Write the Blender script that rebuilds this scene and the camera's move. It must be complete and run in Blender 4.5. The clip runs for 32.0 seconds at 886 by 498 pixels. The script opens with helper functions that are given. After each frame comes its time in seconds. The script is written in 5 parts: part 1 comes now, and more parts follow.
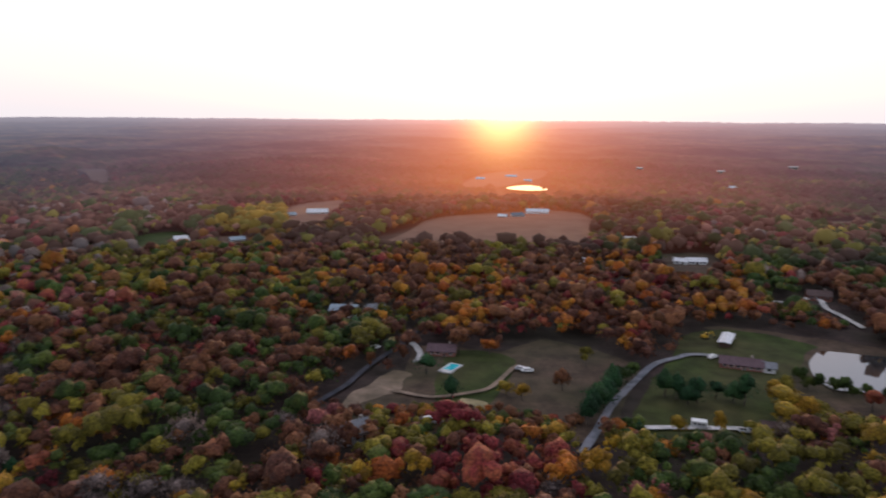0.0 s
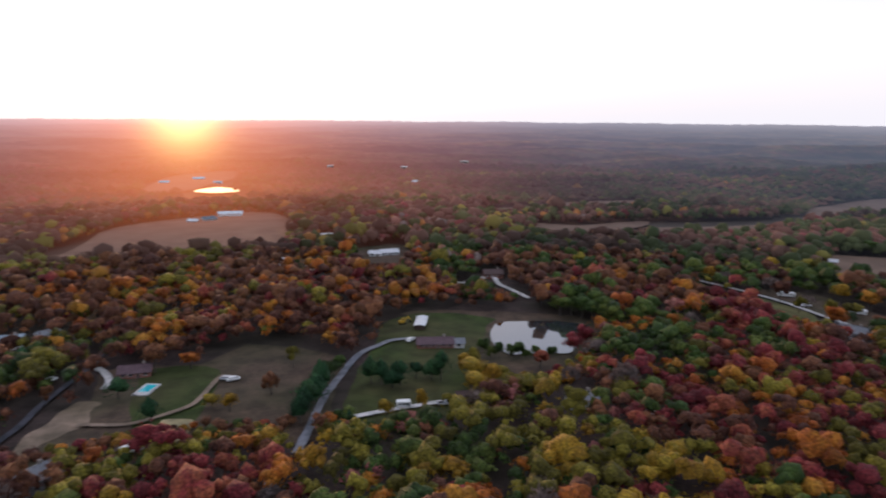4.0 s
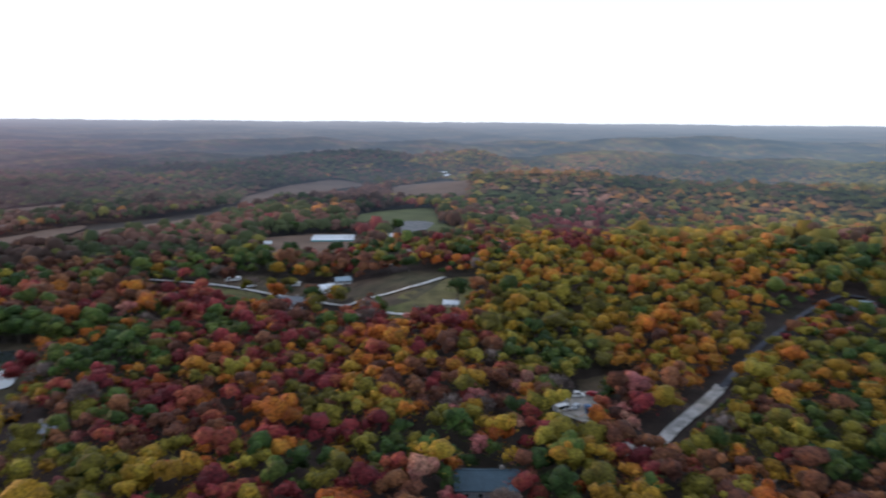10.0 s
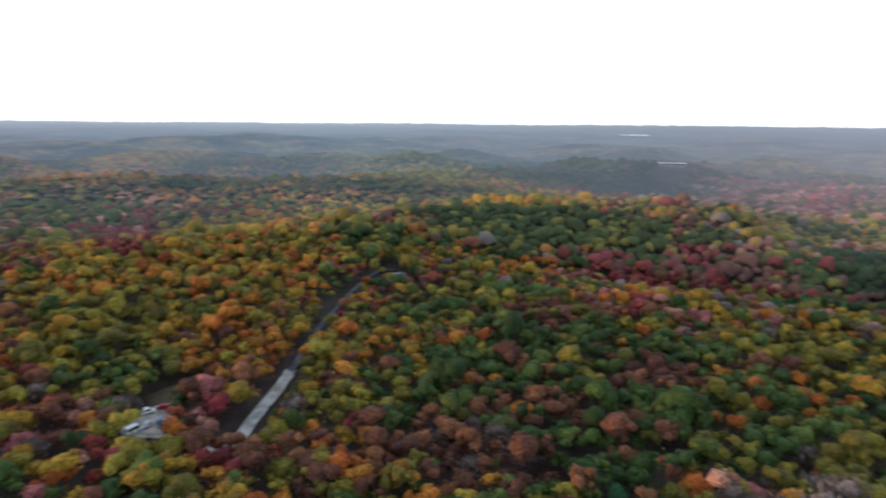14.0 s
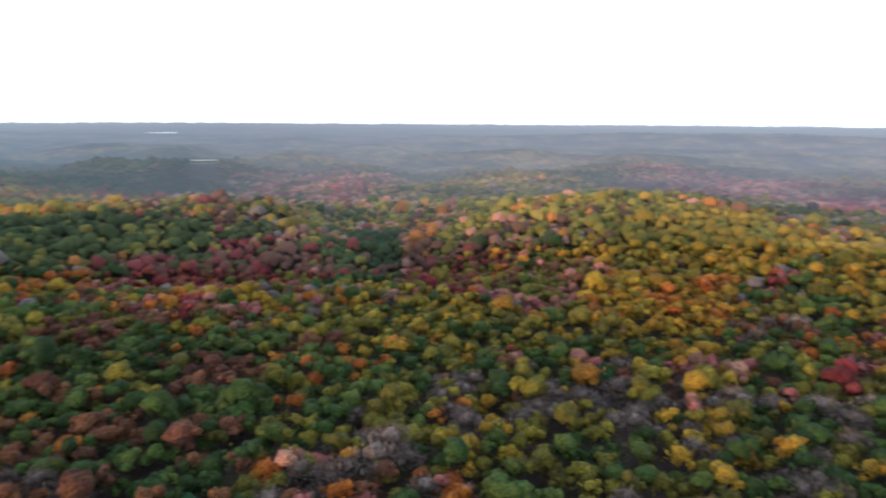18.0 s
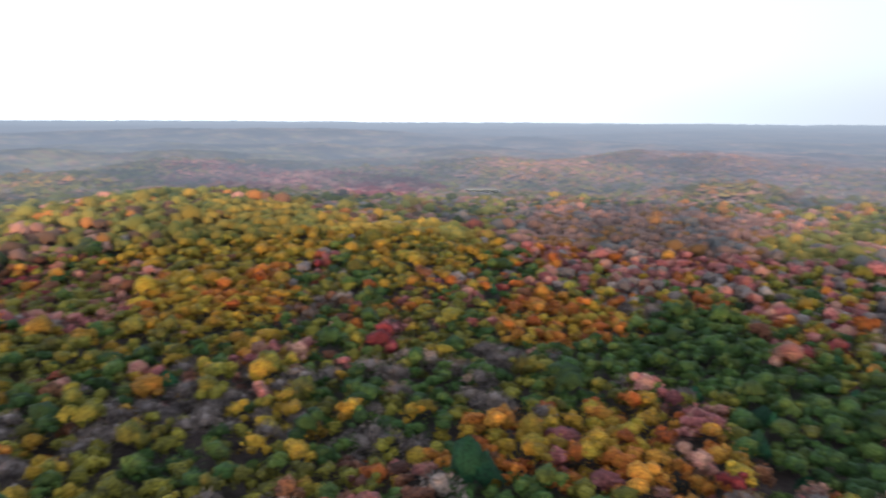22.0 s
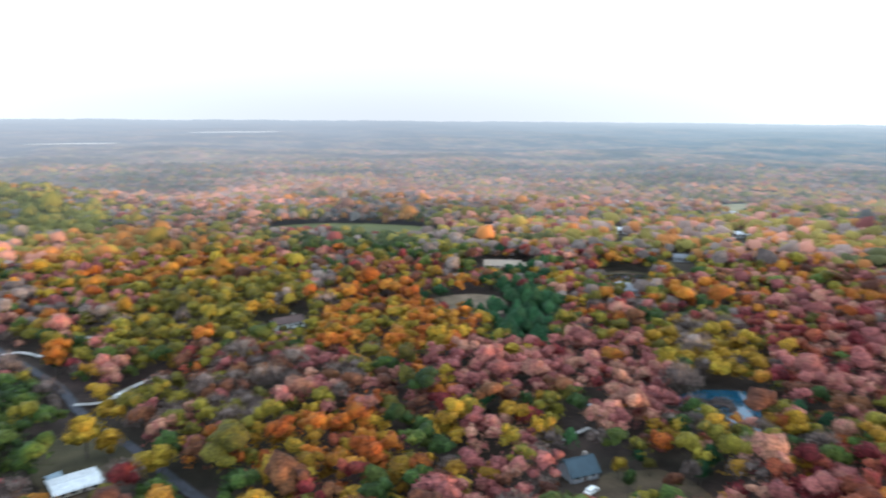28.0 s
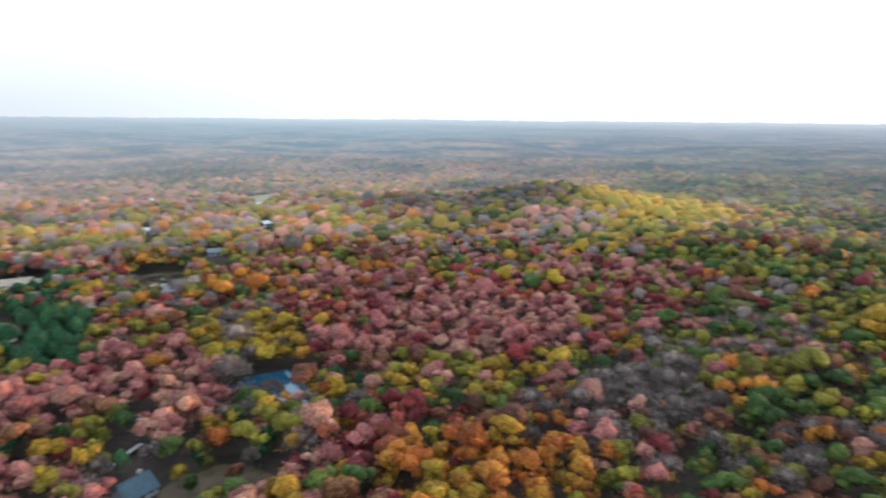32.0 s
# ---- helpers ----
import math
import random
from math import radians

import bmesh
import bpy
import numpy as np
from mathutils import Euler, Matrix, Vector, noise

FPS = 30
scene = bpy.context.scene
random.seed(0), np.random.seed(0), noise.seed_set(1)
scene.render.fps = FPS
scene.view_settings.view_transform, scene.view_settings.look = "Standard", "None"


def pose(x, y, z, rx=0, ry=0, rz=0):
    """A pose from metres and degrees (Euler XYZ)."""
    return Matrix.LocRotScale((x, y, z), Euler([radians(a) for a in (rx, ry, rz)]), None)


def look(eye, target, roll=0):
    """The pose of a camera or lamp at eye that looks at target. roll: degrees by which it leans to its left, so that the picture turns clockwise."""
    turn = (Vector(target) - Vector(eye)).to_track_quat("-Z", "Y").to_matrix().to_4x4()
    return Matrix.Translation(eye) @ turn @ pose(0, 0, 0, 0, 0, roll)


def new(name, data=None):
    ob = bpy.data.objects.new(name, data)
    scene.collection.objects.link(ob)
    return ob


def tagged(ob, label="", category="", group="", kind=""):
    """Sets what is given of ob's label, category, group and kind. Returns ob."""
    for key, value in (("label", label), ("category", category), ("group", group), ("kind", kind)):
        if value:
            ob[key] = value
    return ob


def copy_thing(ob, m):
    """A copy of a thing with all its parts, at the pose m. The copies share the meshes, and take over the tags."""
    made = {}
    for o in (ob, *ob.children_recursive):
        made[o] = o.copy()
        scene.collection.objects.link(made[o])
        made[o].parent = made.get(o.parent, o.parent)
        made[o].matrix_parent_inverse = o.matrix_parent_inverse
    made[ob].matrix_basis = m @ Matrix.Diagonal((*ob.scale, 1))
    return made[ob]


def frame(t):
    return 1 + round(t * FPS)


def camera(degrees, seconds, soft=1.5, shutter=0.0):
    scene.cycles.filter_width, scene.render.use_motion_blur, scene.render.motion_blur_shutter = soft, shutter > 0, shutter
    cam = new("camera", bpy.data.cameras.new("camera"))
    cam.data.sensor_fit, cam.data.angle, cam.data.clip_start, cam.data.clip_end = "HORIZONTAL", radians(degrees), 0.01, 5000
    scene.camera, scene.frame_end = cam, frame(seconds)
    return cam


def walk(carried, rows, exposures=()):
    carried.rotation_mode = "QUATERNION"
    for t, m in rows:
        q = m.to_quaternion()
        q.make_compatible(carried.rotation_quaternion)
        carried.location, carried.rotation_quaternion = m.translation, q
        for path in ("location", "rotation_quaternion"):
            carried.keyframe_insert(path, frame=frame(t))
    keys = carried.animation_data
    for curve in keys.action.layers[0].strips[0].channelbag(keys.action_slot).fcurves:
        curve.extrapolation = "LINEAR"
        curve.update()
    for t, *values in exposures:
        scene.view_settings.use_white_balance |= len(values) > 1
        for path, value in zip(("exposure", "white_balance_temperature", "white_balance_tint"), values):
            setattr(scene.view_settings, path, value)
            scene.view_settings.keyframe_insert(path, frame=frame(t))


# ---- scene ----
# The camera hovers 90 m over the valley and turns to its right: seconds, yaw, pitch, roll.
ROWS = [
    (0.0, 0.00, -10.76, -0.44),
    (0.5, -2.80, -10.73, -0.45),
    (1.0, -5.80, -10.70, -0.46),
    (1.5, -8.90, -10.69, -0.46),
    (2.0, -12.14, -10.68, -0.47),
    (2.5, -15.35, -10.66, -0.47),
    (3.0, -18.54, -10.64, -0.49),
    (3.5, -21.71, -10.63, -0.48),
    (5.5, -34.68, -10.62, -0.50),
    (6.0, -38.37, -10.61, -0.49),
    (6.5, -42.06, -10.61, -0.49),
    (7.0, -45.74, -10.61, -0.48),
    (7.5, -49.48, -10.61, -0.49),
    (8.0, -53.23, -10.60, -0.53),
    (8.5, -56.97, -10.60, -0.52),
    (9.0, -60.75, -10.60, -0.51),
    (9.5, -64.70, -10.59, -0.48),
    (10.0, -68.86, -10.58, -0.50),
    (10.5, -73.08, -10.58, -0.49),
    (11.0, -77.31, -10.58, -0.50),
    (11.5, -81.62, -10.59, -0.49),
    (12.0, -86.00, -10.59, -0.51),
    (12.5, -90.45, -10.55, -0.51),
    (13.0, -95.03, -10.52, -0.50),
    (13.5, -99.85, -10.49, -0.47),
    (14.0, -104.64, -10.45, -0.46),
    (14.5, -109.45, -10.44, -0.46),
    (15.0, -114.27, -10.43, -0.43),
    (15.5, -119.04, -10.41, -0.44),
    (17.5, -137.14, -10.43, -0.36),
    (18.0, -141.46, -10.42, -0.35),
    (18.5, -145.78, -10.42, -0.31),
    (19.0, -150.11, -10.42, -0.32),
    (19.5, -154.46, -10.43, -0.32),
    (20.0, -158.82, -10.47, -0.32),
    (20.5, -163.14, -10.50, -0.28),
    (21.0, -167.58, -10.53, -0.30),
    (21.5, -172.42, -10.57, -0.33),
    (22.0, -177.68, -10.58, -0.35),
    (22.5, -183.46, -10.61, -0.37),
    (23.0, -190.01, -10.61, -0.39),
    (23.5, -196.80, -10.63, -0.41),
    (24.0, -203.68, -10.64, -0.36),
    (24.5, -210.55, -10.64, -0.37),
    (25.0, -219.46, -10.66, -0.36),
    (25.5, -226.14, -10.66, -0.45),
    (27.5, -244.47, -10.64, -0.38),
    (28.0, -248.94, -10.66, -0.41),
    (28.5, -254.55, -10.67, -0.39),
    (29.0, -259.05, -10.69, -0.40),
    (29.5, -263.55, -10.71, -0.43),
    (30.0, -268.07, -10.74, -0.43),
    (30.5, -272.60, -10.74, -0.42),
    (31.0, -277.22, -10.76, -0.42),
    (31.5, -281.88, -10.76, -0.42),
    (32.0, -286.53, -10.78, -0.46),
]
cam = camera(64.83, 32.0, soft=2.0, shutter=1.0)
walk(cam, [(t, pose(0, 0, 90, 90 + p, r, y)) for t, y, p, r in ROWS],
     [(0, -1.08, 6200, 22), (6, -0.94, 5750, 18), (9, -0.8, 5600, 13), (13, -0.63, 5600, 9), (19, -0.47, 5500, 6), (23, -0.31, 5450, 6), (28, 0.17, 5600, 3), (32, 0.11, 5700, 2)])

# ---- light: a low western sun and a bright hazy evening sky ----
SUN_AZ, SUN_EL = 4.8, 2.2
world = bpy.data.worlds.new("evening_sky")
scene.world = world
world.use_nodes = True
wt = world.node_tree
wt.nodes.clear()
sky = wt.nodes.new("ShaderNodeTexSky")
sky.sky_type, sky.sun_disc = "NISHITA", False
sky.sun_elevation, sky.sun_rotation = radians(4), radians(SUN_AZ)
sky.air_density, sky.dust_density, sky.ozone_density = 1.0, 4.0, 1.0
sky_bg, haze_bg, sky_sum, sky_out = (wt.nodes.new("ShaderNode" + k) for k in ("Background", "Background", "AddShader", "OutputWorld"))
sky_bg.inputs[1].default_value = 0.15
haze_bg.inputs[1].default_value = 1.42
# white haze near the horizon, a brighter bluish dome overhead
sky_pos, sky_xyz, sky_up = (wt.nodes.new("ShaderNode" + k) for k in ("TexCoord", "SeparateXYZ", "ValToRGB"))
for stop, (at, colour) in zip((sky_up.color_ramp.elements[0], sky_up.color_ramp.elements[1], sky_up.color_ramp.elements.new(0.35)), ((0.08, (1.32, 1.30, 1.22)), (0.75, (1.50, 1.98, 2.85)), (0.35, (0.82, 0.95, 1.12)))):
    stop.position, stop.color = at, (*colour, 1)
wt.links.new(sky_pos.outputs["Generated"], sky_xyz.inputs[0])
wt.links.new(sky_xyz.outputs[2], sky_up.inputs[0])
# the side away from the sun is a dimmer lavender near the horizon
sky_east, sky_dim, sky_side, sky_turn = (wt.nodes.new("ShaderNode" + k) for k in ("ValToRGB", "Mix", "MapRange", "VectorMath"))
for stop, (at, colour) in zip((sky_east.color_ramp.elements[0], sky_east.color_ramp.elements[1]), ((0.0, (0.57, 0.545, 0.55)), (0.4, (0.86, 0.90, 0.98)))):
    stop.position, stop.color = at, (*colour, 1)
sky_turn.operation = "DOT_PRODUCT"
sky_turn.inputs[1].default_value = (math.sin(radians(245)), math.cos(radians(245)), 0)
sky_side.inputs[1].default_value, sky_side.inputs[2].default_value = 0.35, 1.0
sky_dim.data_type = "RGBA"
wt.links.new(sky_pos.outputs["Generated"], sky_turn.inputs[0])
wt.links.new(sky_turn.outputs["Value"], sky_side.inputs[0])
wt.links.new(sky_xyz.outputs[2], sky_east.inputs[0])
wt.links.new(sky_side.outputs[0], sky_dim.inputs[0])
wt.links.new(sky_up.outputs[0], sky_dim.inputs[6])
wt.links.new(sky_east.outputs[0], sky_dim.inputs[7])
wt.links.new(sky_dim.outputs[2], haze_bg.inputs[0])
wt.links.new(sky.outputs[0], sky_bg.inputs[0])
wt.links.new(sky_bg.outputs[0], sky_sum.inputs[0])
wt.links.new(haze_bg.outputs[0], sky_sum.inputs[1])
wt.links.new(sky_sum.outputs[0], sky_out.inputs[0])
sun = new("sun", bpy.data.lights.new("sun", "SUN"))
sun.data.energy, sun.data.angle, sun.data.color = 4.5, radians(0.6), (1.0, 0.55, 0.25)
sun.matrix_world = look((400 * math.sin(radians(SUN_AZ)), 400 * math.cos(radians(SUN_AZ)), 400 * math.tan(radians(SUN_EL))), (0, 0, 0))


# ---- materials ----
def shader(name, rough=0.9, metal=0.0):
    m = bpy.data.materials.new(name)
    m.use_nodes = True
    b = m.node_tree.nodes["Principled BSDF"]
    b.inputs["Roughness"].default_value, b.inputs["Metallic"].default_value = rough, metal
    b.inputs["Specular IOR Level"].default_value = 0.2
    return m, m.node_tree, b


def noise_node(nt, scale, detail=4.0, where="Object"):
    tc, n = nt.nodes.new("ShaderNodeTexCoord"), nt.nodes.new("ShaderNodeTexNoise")
    n.inputs["Scale"].default_value, n.inputs["Detail"].default_value = scale, detail
    nt.links.new(tc.outputs[where], n.inputs["Vector"])
    return n.outputs["Fac"]


def ramp(nt, fac, *stops):
    r = nt.nodes.new("ShaderNodeValToRGB")
    while len(r.color_ramp.elements) < len(stops):
        r.color_ramp.elements.new(0.5)
    for e, (at, c) in zip(r.color_ramp.elements, stops):
        e.position, e.color = at, (*c, 1)
    nt.links.new(fac, r.inputs[0])
    return r.outputs[0]


def mixed(nt, fac, a, b, how="MIX"):
    n = nt.nodes.new("ShaderNodeMix")
    n.data_type, n.blend_type = "RGBA", how
    for sock, v in ((n.inputs[0], fac), (n.inputs[6], a), (n.inputs[7], b)):
        if isinstance(v, (int, float)):
            sock.default_value = v
        elif isinstance(v, tuple):
            sock.default_value = (*v, 1)
        else:
            nt.links.new(v, sock)
    return n.outputs[2]


def bump(nt, b, fac, strength, distance):
    n = nt.nodes.new("ShaderNodeBump")
    n.inputs["Strength"].default_value, n.inputs["Distance"].default_value = strength, distance
    nt.links.new(fac, n.inputs["Height"])
    nt.links.new(n.outputs[0], b.inputs["Normal"])


def earth(name, low, high, patch, big=0.02, fine=0.6, rough=0.95):
    """Soil, grass or paving: patches at two scales and a fine relief."""
    m, nt, b = shader(name, rough)
    c = ramp(nt, noise_node(nt, fine, 6), (0.3, low), (0.7, high))
    c = mixed(nt, ramp(nt, noise_node(nt, big, 3), (0.42, (0, 0, 0)), (0.62, (1, 1, 1))), c, patch)
    # worn and tufted spots a few strides across
    c = mixed(nt, 1.0, c, ramp(nt, noise_node(nt, 6 * big, 5), (0.34, (0.66, 0.68, 0.66)), (0.66, (1.34, 1.3, 1.3))), "MULTIPLY")
    nt.links.new(c, b.inputs["Base Color"])
    bump(nt, b, noise_node(nt, fine * 2, 5), 0.5, 0.3)
    return m


def leaves(name, a, b_, c):
    """Foliage: each tree and each clump has a tone of its own, with leaf-sized mottling and some light through the leaves."""
    m, nt, b = shader(name, 0.75)
    b.inputs["Specular IOR Level"].default_value = 0.2
    att, geo = nt.nodes.new("ShaderNodeAttribute"), nt.nodes.new("ShaderNodeNewGeometry")
    att.attribute_name = "tone"
    info = nt.nodes.new("ShaderNodeObjectInfo")
    add = nt.nodes.new("ShaderNodeMath")
    add.operation = "ADD"
    nt.links.new(att.outputs["Fac"], add.inputs[0])
    nt.links.new(info.outputs["Random"], add.inputs[1])
    frac = nt.nodes.new("ShaderNodeMath")
    frac.operation = "FRACT"
    nt.links.new(add.outputs[0], frac.inputs[0])
    # boughs of one crown turn at different times
    turn = nt.nodes.new("ShaderNodeMath")
    turn.operation = "MULTIPLY_ADD"
    nt.links.new(noise_node(nt, 0.32, 3), turn.inputs[0])
    turn.inputs[1].default_value = 1.7
    nt.links.new(frac.outputs[0], turn.inputs[2])
    shift = nt.nodes.new("ShaderNodeMath")
    shift.operation = "SUBTRACT"
    nt.links.new(turn.outputs[0], shift.inputs[0])
    shift.inputs[1].default_value = 0.85
    col = ramp(nt, shift.outputs[0], (0.05, a), (0.5, b_), (0.95, c))
    var = ramp(nt, geo.outputs["Random Per Island"], (0.0, (0.6, 0.6, 0.61)), (1.0, (1.4, 1.4, 1.38)))
    col = mixed(nt, 1.0, col, var, "MULTIPLY")
    mot = ramp(nt, noise_node(nt, 1.5, 6), (0.34, (0.45, 0.45, 0.46)), (0.66, (1.5, 1.5, 1.48)))
    col = mixed(nt, 1.0, col, mot, "MULTIPLY")
    nt.links.new(col, b.inputs["Base Color"])
    bump(nt, b, noise_node(nt, 1.6, 4), 1.0, 0.8)
    thru, mix = nt.nodes.new("ShaderNodeBsdfTranslucent"), nt.nodes.new("ShaderNodeMixShader")
    nt.links.new(col, thru.inputs[0])
    mix.inputs[0].default_value = 0.13
    nt.links.new(b.outputs[0], mix.inputs[1])
    nt.links.new(thru.outputs[0], mix.inputs[2])
    nt.links.new(mix.outputs[0], nt.nodes["Material Output"].inputs[0])
    return m


LEAF = {
    "crimson": leaves("crimson_leaves", (0.115, 0.016, 0.020), (0.185, 0.028, 0.029), (0.230, 0.062, 0.030)),
    "rose": leaves("rose_leaves", (0.195, 0.060, 0.060), (0.300, 0.102, 0.090), (0.325, 0.160, 0.108)),
    "orange": leaves("orange_leaves", (0.230, 0.055, 0.010), (0.330, 0.105, 0.013), (0.340, 0.155, 0.018)),
    "gold": leaves("golden_leaves", (0.215, 0.110, 0.010), (0.285, 0.165, 0.013), (0.240, 0.170, 0.016)),
    "olive": leaves("olive_leaves", (0.082, 0.069, 0.011), (0.137, 0.117, 0.014), (0.197, 0.158, 0.018)),
    "green": leaves("green_leaves", (0.026, 0.048, 0.011), (0.044, 0.076, 0.014), (0.080, 0.100, 0.018)),
    "pine": leaves("pine_needles", (0.012, 0.041, 0.015), (0.018, 0.060, 0.021), (0.030, 0.074, 0.024)),
    "rust": leaves("rust_leaves", (0.078, 0.030, 0.020), (0.128, 0.049, 0.026), (0.172, 0.072, 0.030)),
    "bare": leaves("bare_twigs", (0.135, 0.102, 0.094), (0.180, 0.136, 0.122), (0.230, 0.175, 0.150)),
}
BARK, _nt, _b = shader("bark", 0.95)
_nt.links.new(ramp(_nt, noise_node(_nt, 3, 6), (0.3, (0.05, 0.04, 0.032)), (0.7, (0.13, 0.11, 0.095))), _b.inputs["Base Color"])
EARTH = {
    "floor": earth("leaf_litter", (0.030, 0.021, 0.020), (0.058, 0.039, 0.033), (0.033, 0.028, 0.020)),
    "brown": earth("dry_meadow", (0.056, 0.038, 0.027), (0.092, 0.063, 0.043), (0.062, 0.054, 0.030)),
    "green": earth("mown_grass", (0.026, 0.042, 0.009), (0.042, 0.060, 0.012), (0.052, 0.050, 0.018)),
    "olive": earth("rough_grass", (0.035, 0.036, 0.014), (0.06, 0.052, 0.022), (0.07, 0.05, 0.03)),
    "tan": earth("hay_stubble", (0.17, 0.11, 0.072), (0.25, 0.165, 0.11), (0.17, 0.13, 0.075)),
    "pasture": earth("pasture_grass", (0.055, 0.075, 0.018), (0.085, 0.10, 0.026), (0.11, 0.095, 0.04)),
    "dirt": earth("bare_dirt", (0.17, 0.125, 0.090), (0.25, 0.185, 0.14), (0.15, 0.115, 0.075)),
    # asphalt coloured darker to stand for the tree shade on the lanes
    "tarmac": earth("shade_dark_tarmac", (0.040, 0.042, 0.054), (0.058, 0.060, 0.074), (0.07, 0.07, 0.084), 0.05, 1.5, 0.7),
    "straw": earth("straw_stubble", (0.25, 0.21, 0.12), (0.32, 0.27, 0.15), (0.22, 0.19, 0.10)),
    "gravel": earth("pale_gravel", (0.26, 0.25, 0.24), (0.40, 0.38, 0.36), (0.30, 0.27, 0.24), 0.05, 1.5),
    "paved": earth("worn_tarmac", (0.12, 0.12, 0.125), (0.17, 0.17, 0.175), (0.14, 0.14, 0.14), 0.05, 1.5, 0.8),
    "asphalt": earth("asphalt", (0.12, 0.13, 0.155), (0.17, 0.18, 0.205), (0.21, 0.215, 0.235), 0.05, 1.5, 0.7),
    "concrete": earth("concrete", (0.42, 0.41, 0.40), (0.56, 0.55, 0.53), (0.38, 0.37, 0.36), 0.06, 1.5, 0.8),
}


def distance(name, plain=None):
    """Far country with evening haze painted in as emission, seen only as a backdrop: mixed woods, or open ground of one
    colour.
    """
    m, nt, b = shader(name, 1.0)
    tc, leaf = nt.nodes.new("ShaderNodeTexCoord"), nt.nodes.new("ShaderNodeAttribute")
    leaf.attribute_name = "leaf"
    pos = nt.nodes.new("ShaderNodeSeparateXYZ")
    nt.links.new(tc.outputs["Object"], pos.inputs[0])

    def op(kind, a, c2=0.0, clamp=False):
        n = nt.nodes.new("ShaderNodeMath")
        n.operation, n.use_clamp = kind, clamp
        for sock, val in zip(n.inputs, (a, c2)):
            if isinstance(val, (int, float)):
                sock.default_value = val
            else:
                nt.links.new(val, sock)
        return n.outputs[0]

    px, py, up = pos.outputs[0], pos.outputs[1], op("SUBTRACT", pos.outputs[2], 90.0)
    flat = op("ADD", op("MULTIPLY", px, px), op("MULTIPLY", py, py))
    r = op("POWER", flat, 0.5)
    d = ramp(nt, noise_node(nt, 0.0045, 6), (0.38, (0.42, 0.5, 0.52)), (0.5, (0.9, 0.88, 0.88)), (0.62, (1.4, 1.2, 1.15)))
    # broad dark and light stretches of forest far out
    d = mixed(nt, op("DIVIDE", op("SUBTRACT", r, 1100.0), 900.0, True), d, ramp(nt, noise_node(nt, 0.0065, 5), (0.4, (0.12, 0.16, 0.2)), (0.5, (0.8, 0.75, 0.72)), (0.6, (1.5, 1.35, 1.25))))
    c = mixed(nt, 1.0, leaf.outputs["Color"], d, "MULTIPLY")
    opens = op("MULTIPLY", op("DIVIDE", op("SUBTRACT", noise_node(nt, 0.0032, 2), 0.655), 0.03, True), op("DIVIDE", op("SUBTRACT", r, 1500.0), 200.0, True))
    c = mixed(nt, opens, c, (0.16, 0.12, 0.08))
    if plain:
        c = ramp(nt, noise_node(nt, 0.05, 4), (0.3, tuple(0.8 * k for k in plain)), (0.7, tuple(1.2 * k for k in plain)))
    nt.links.new(c, b.inputs["Base Color"])
    # emission paints haze, thicker farther from the valley and glowing towards the low sun
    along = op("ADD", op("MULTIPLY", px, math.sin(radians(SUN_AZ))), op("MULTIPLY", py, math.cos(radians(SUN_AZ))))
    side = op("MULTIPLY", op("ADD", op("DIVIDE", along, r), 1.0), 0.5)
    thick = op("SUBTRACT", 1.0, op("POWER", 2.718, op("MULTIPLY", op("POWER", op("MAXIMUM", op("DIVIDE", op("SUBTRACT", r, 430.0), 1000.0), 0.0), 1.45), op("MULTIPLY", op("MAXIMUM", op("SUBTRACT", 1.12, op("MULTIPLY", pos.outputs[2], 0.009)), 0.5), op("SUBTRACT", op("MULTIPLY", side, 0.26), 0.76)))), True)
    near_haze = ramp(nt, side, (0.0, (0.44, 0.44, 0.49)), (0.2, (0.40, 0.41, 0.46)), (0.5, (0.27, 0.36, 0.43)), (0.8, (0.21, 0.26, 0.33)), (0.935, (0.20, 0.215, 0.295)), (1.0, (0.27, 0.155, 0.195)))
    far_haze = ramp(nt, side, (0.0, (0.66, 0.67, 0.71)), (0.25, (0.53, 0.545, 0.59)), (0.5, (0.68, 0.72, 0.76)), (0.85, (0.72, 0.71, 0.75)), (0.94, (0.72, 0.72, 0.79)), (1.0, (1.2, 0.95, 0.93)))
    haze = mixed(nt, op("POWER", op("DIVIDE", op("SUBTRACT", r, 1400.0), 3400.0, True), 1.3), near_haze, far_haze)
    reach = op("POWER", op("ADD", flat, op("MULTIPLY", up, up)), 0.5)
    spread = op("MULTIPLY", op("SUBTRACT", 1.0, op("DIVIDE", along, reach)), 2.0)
    # the low sun's glow, painted on the far land as extra emission
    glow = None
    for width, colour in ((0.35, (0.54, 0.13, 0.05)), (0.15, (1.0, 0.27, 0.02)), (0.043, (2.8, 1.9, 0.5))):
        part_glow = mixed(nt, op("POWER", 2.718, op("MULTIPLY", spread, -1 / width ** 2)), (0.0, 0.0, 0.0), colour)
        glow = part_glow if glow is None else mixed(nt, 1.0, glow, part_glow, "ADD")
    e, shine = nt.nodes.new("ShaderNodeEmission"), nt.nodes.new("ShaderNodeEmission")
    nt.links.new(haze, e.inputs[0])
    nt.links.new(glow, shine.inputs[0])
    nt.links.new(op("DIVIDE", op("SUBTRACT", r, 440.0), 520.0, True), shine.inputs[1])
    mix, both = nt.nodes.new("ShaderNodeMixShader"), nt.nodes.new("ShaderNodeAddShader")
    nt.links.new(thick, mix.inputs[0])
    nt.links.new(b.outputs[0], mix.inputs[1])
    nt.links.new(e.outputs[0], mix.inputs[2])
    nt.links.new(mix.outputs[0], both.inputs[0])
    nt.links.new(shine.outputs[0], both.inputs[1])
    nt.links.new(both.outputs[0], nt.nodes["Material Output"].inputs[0])
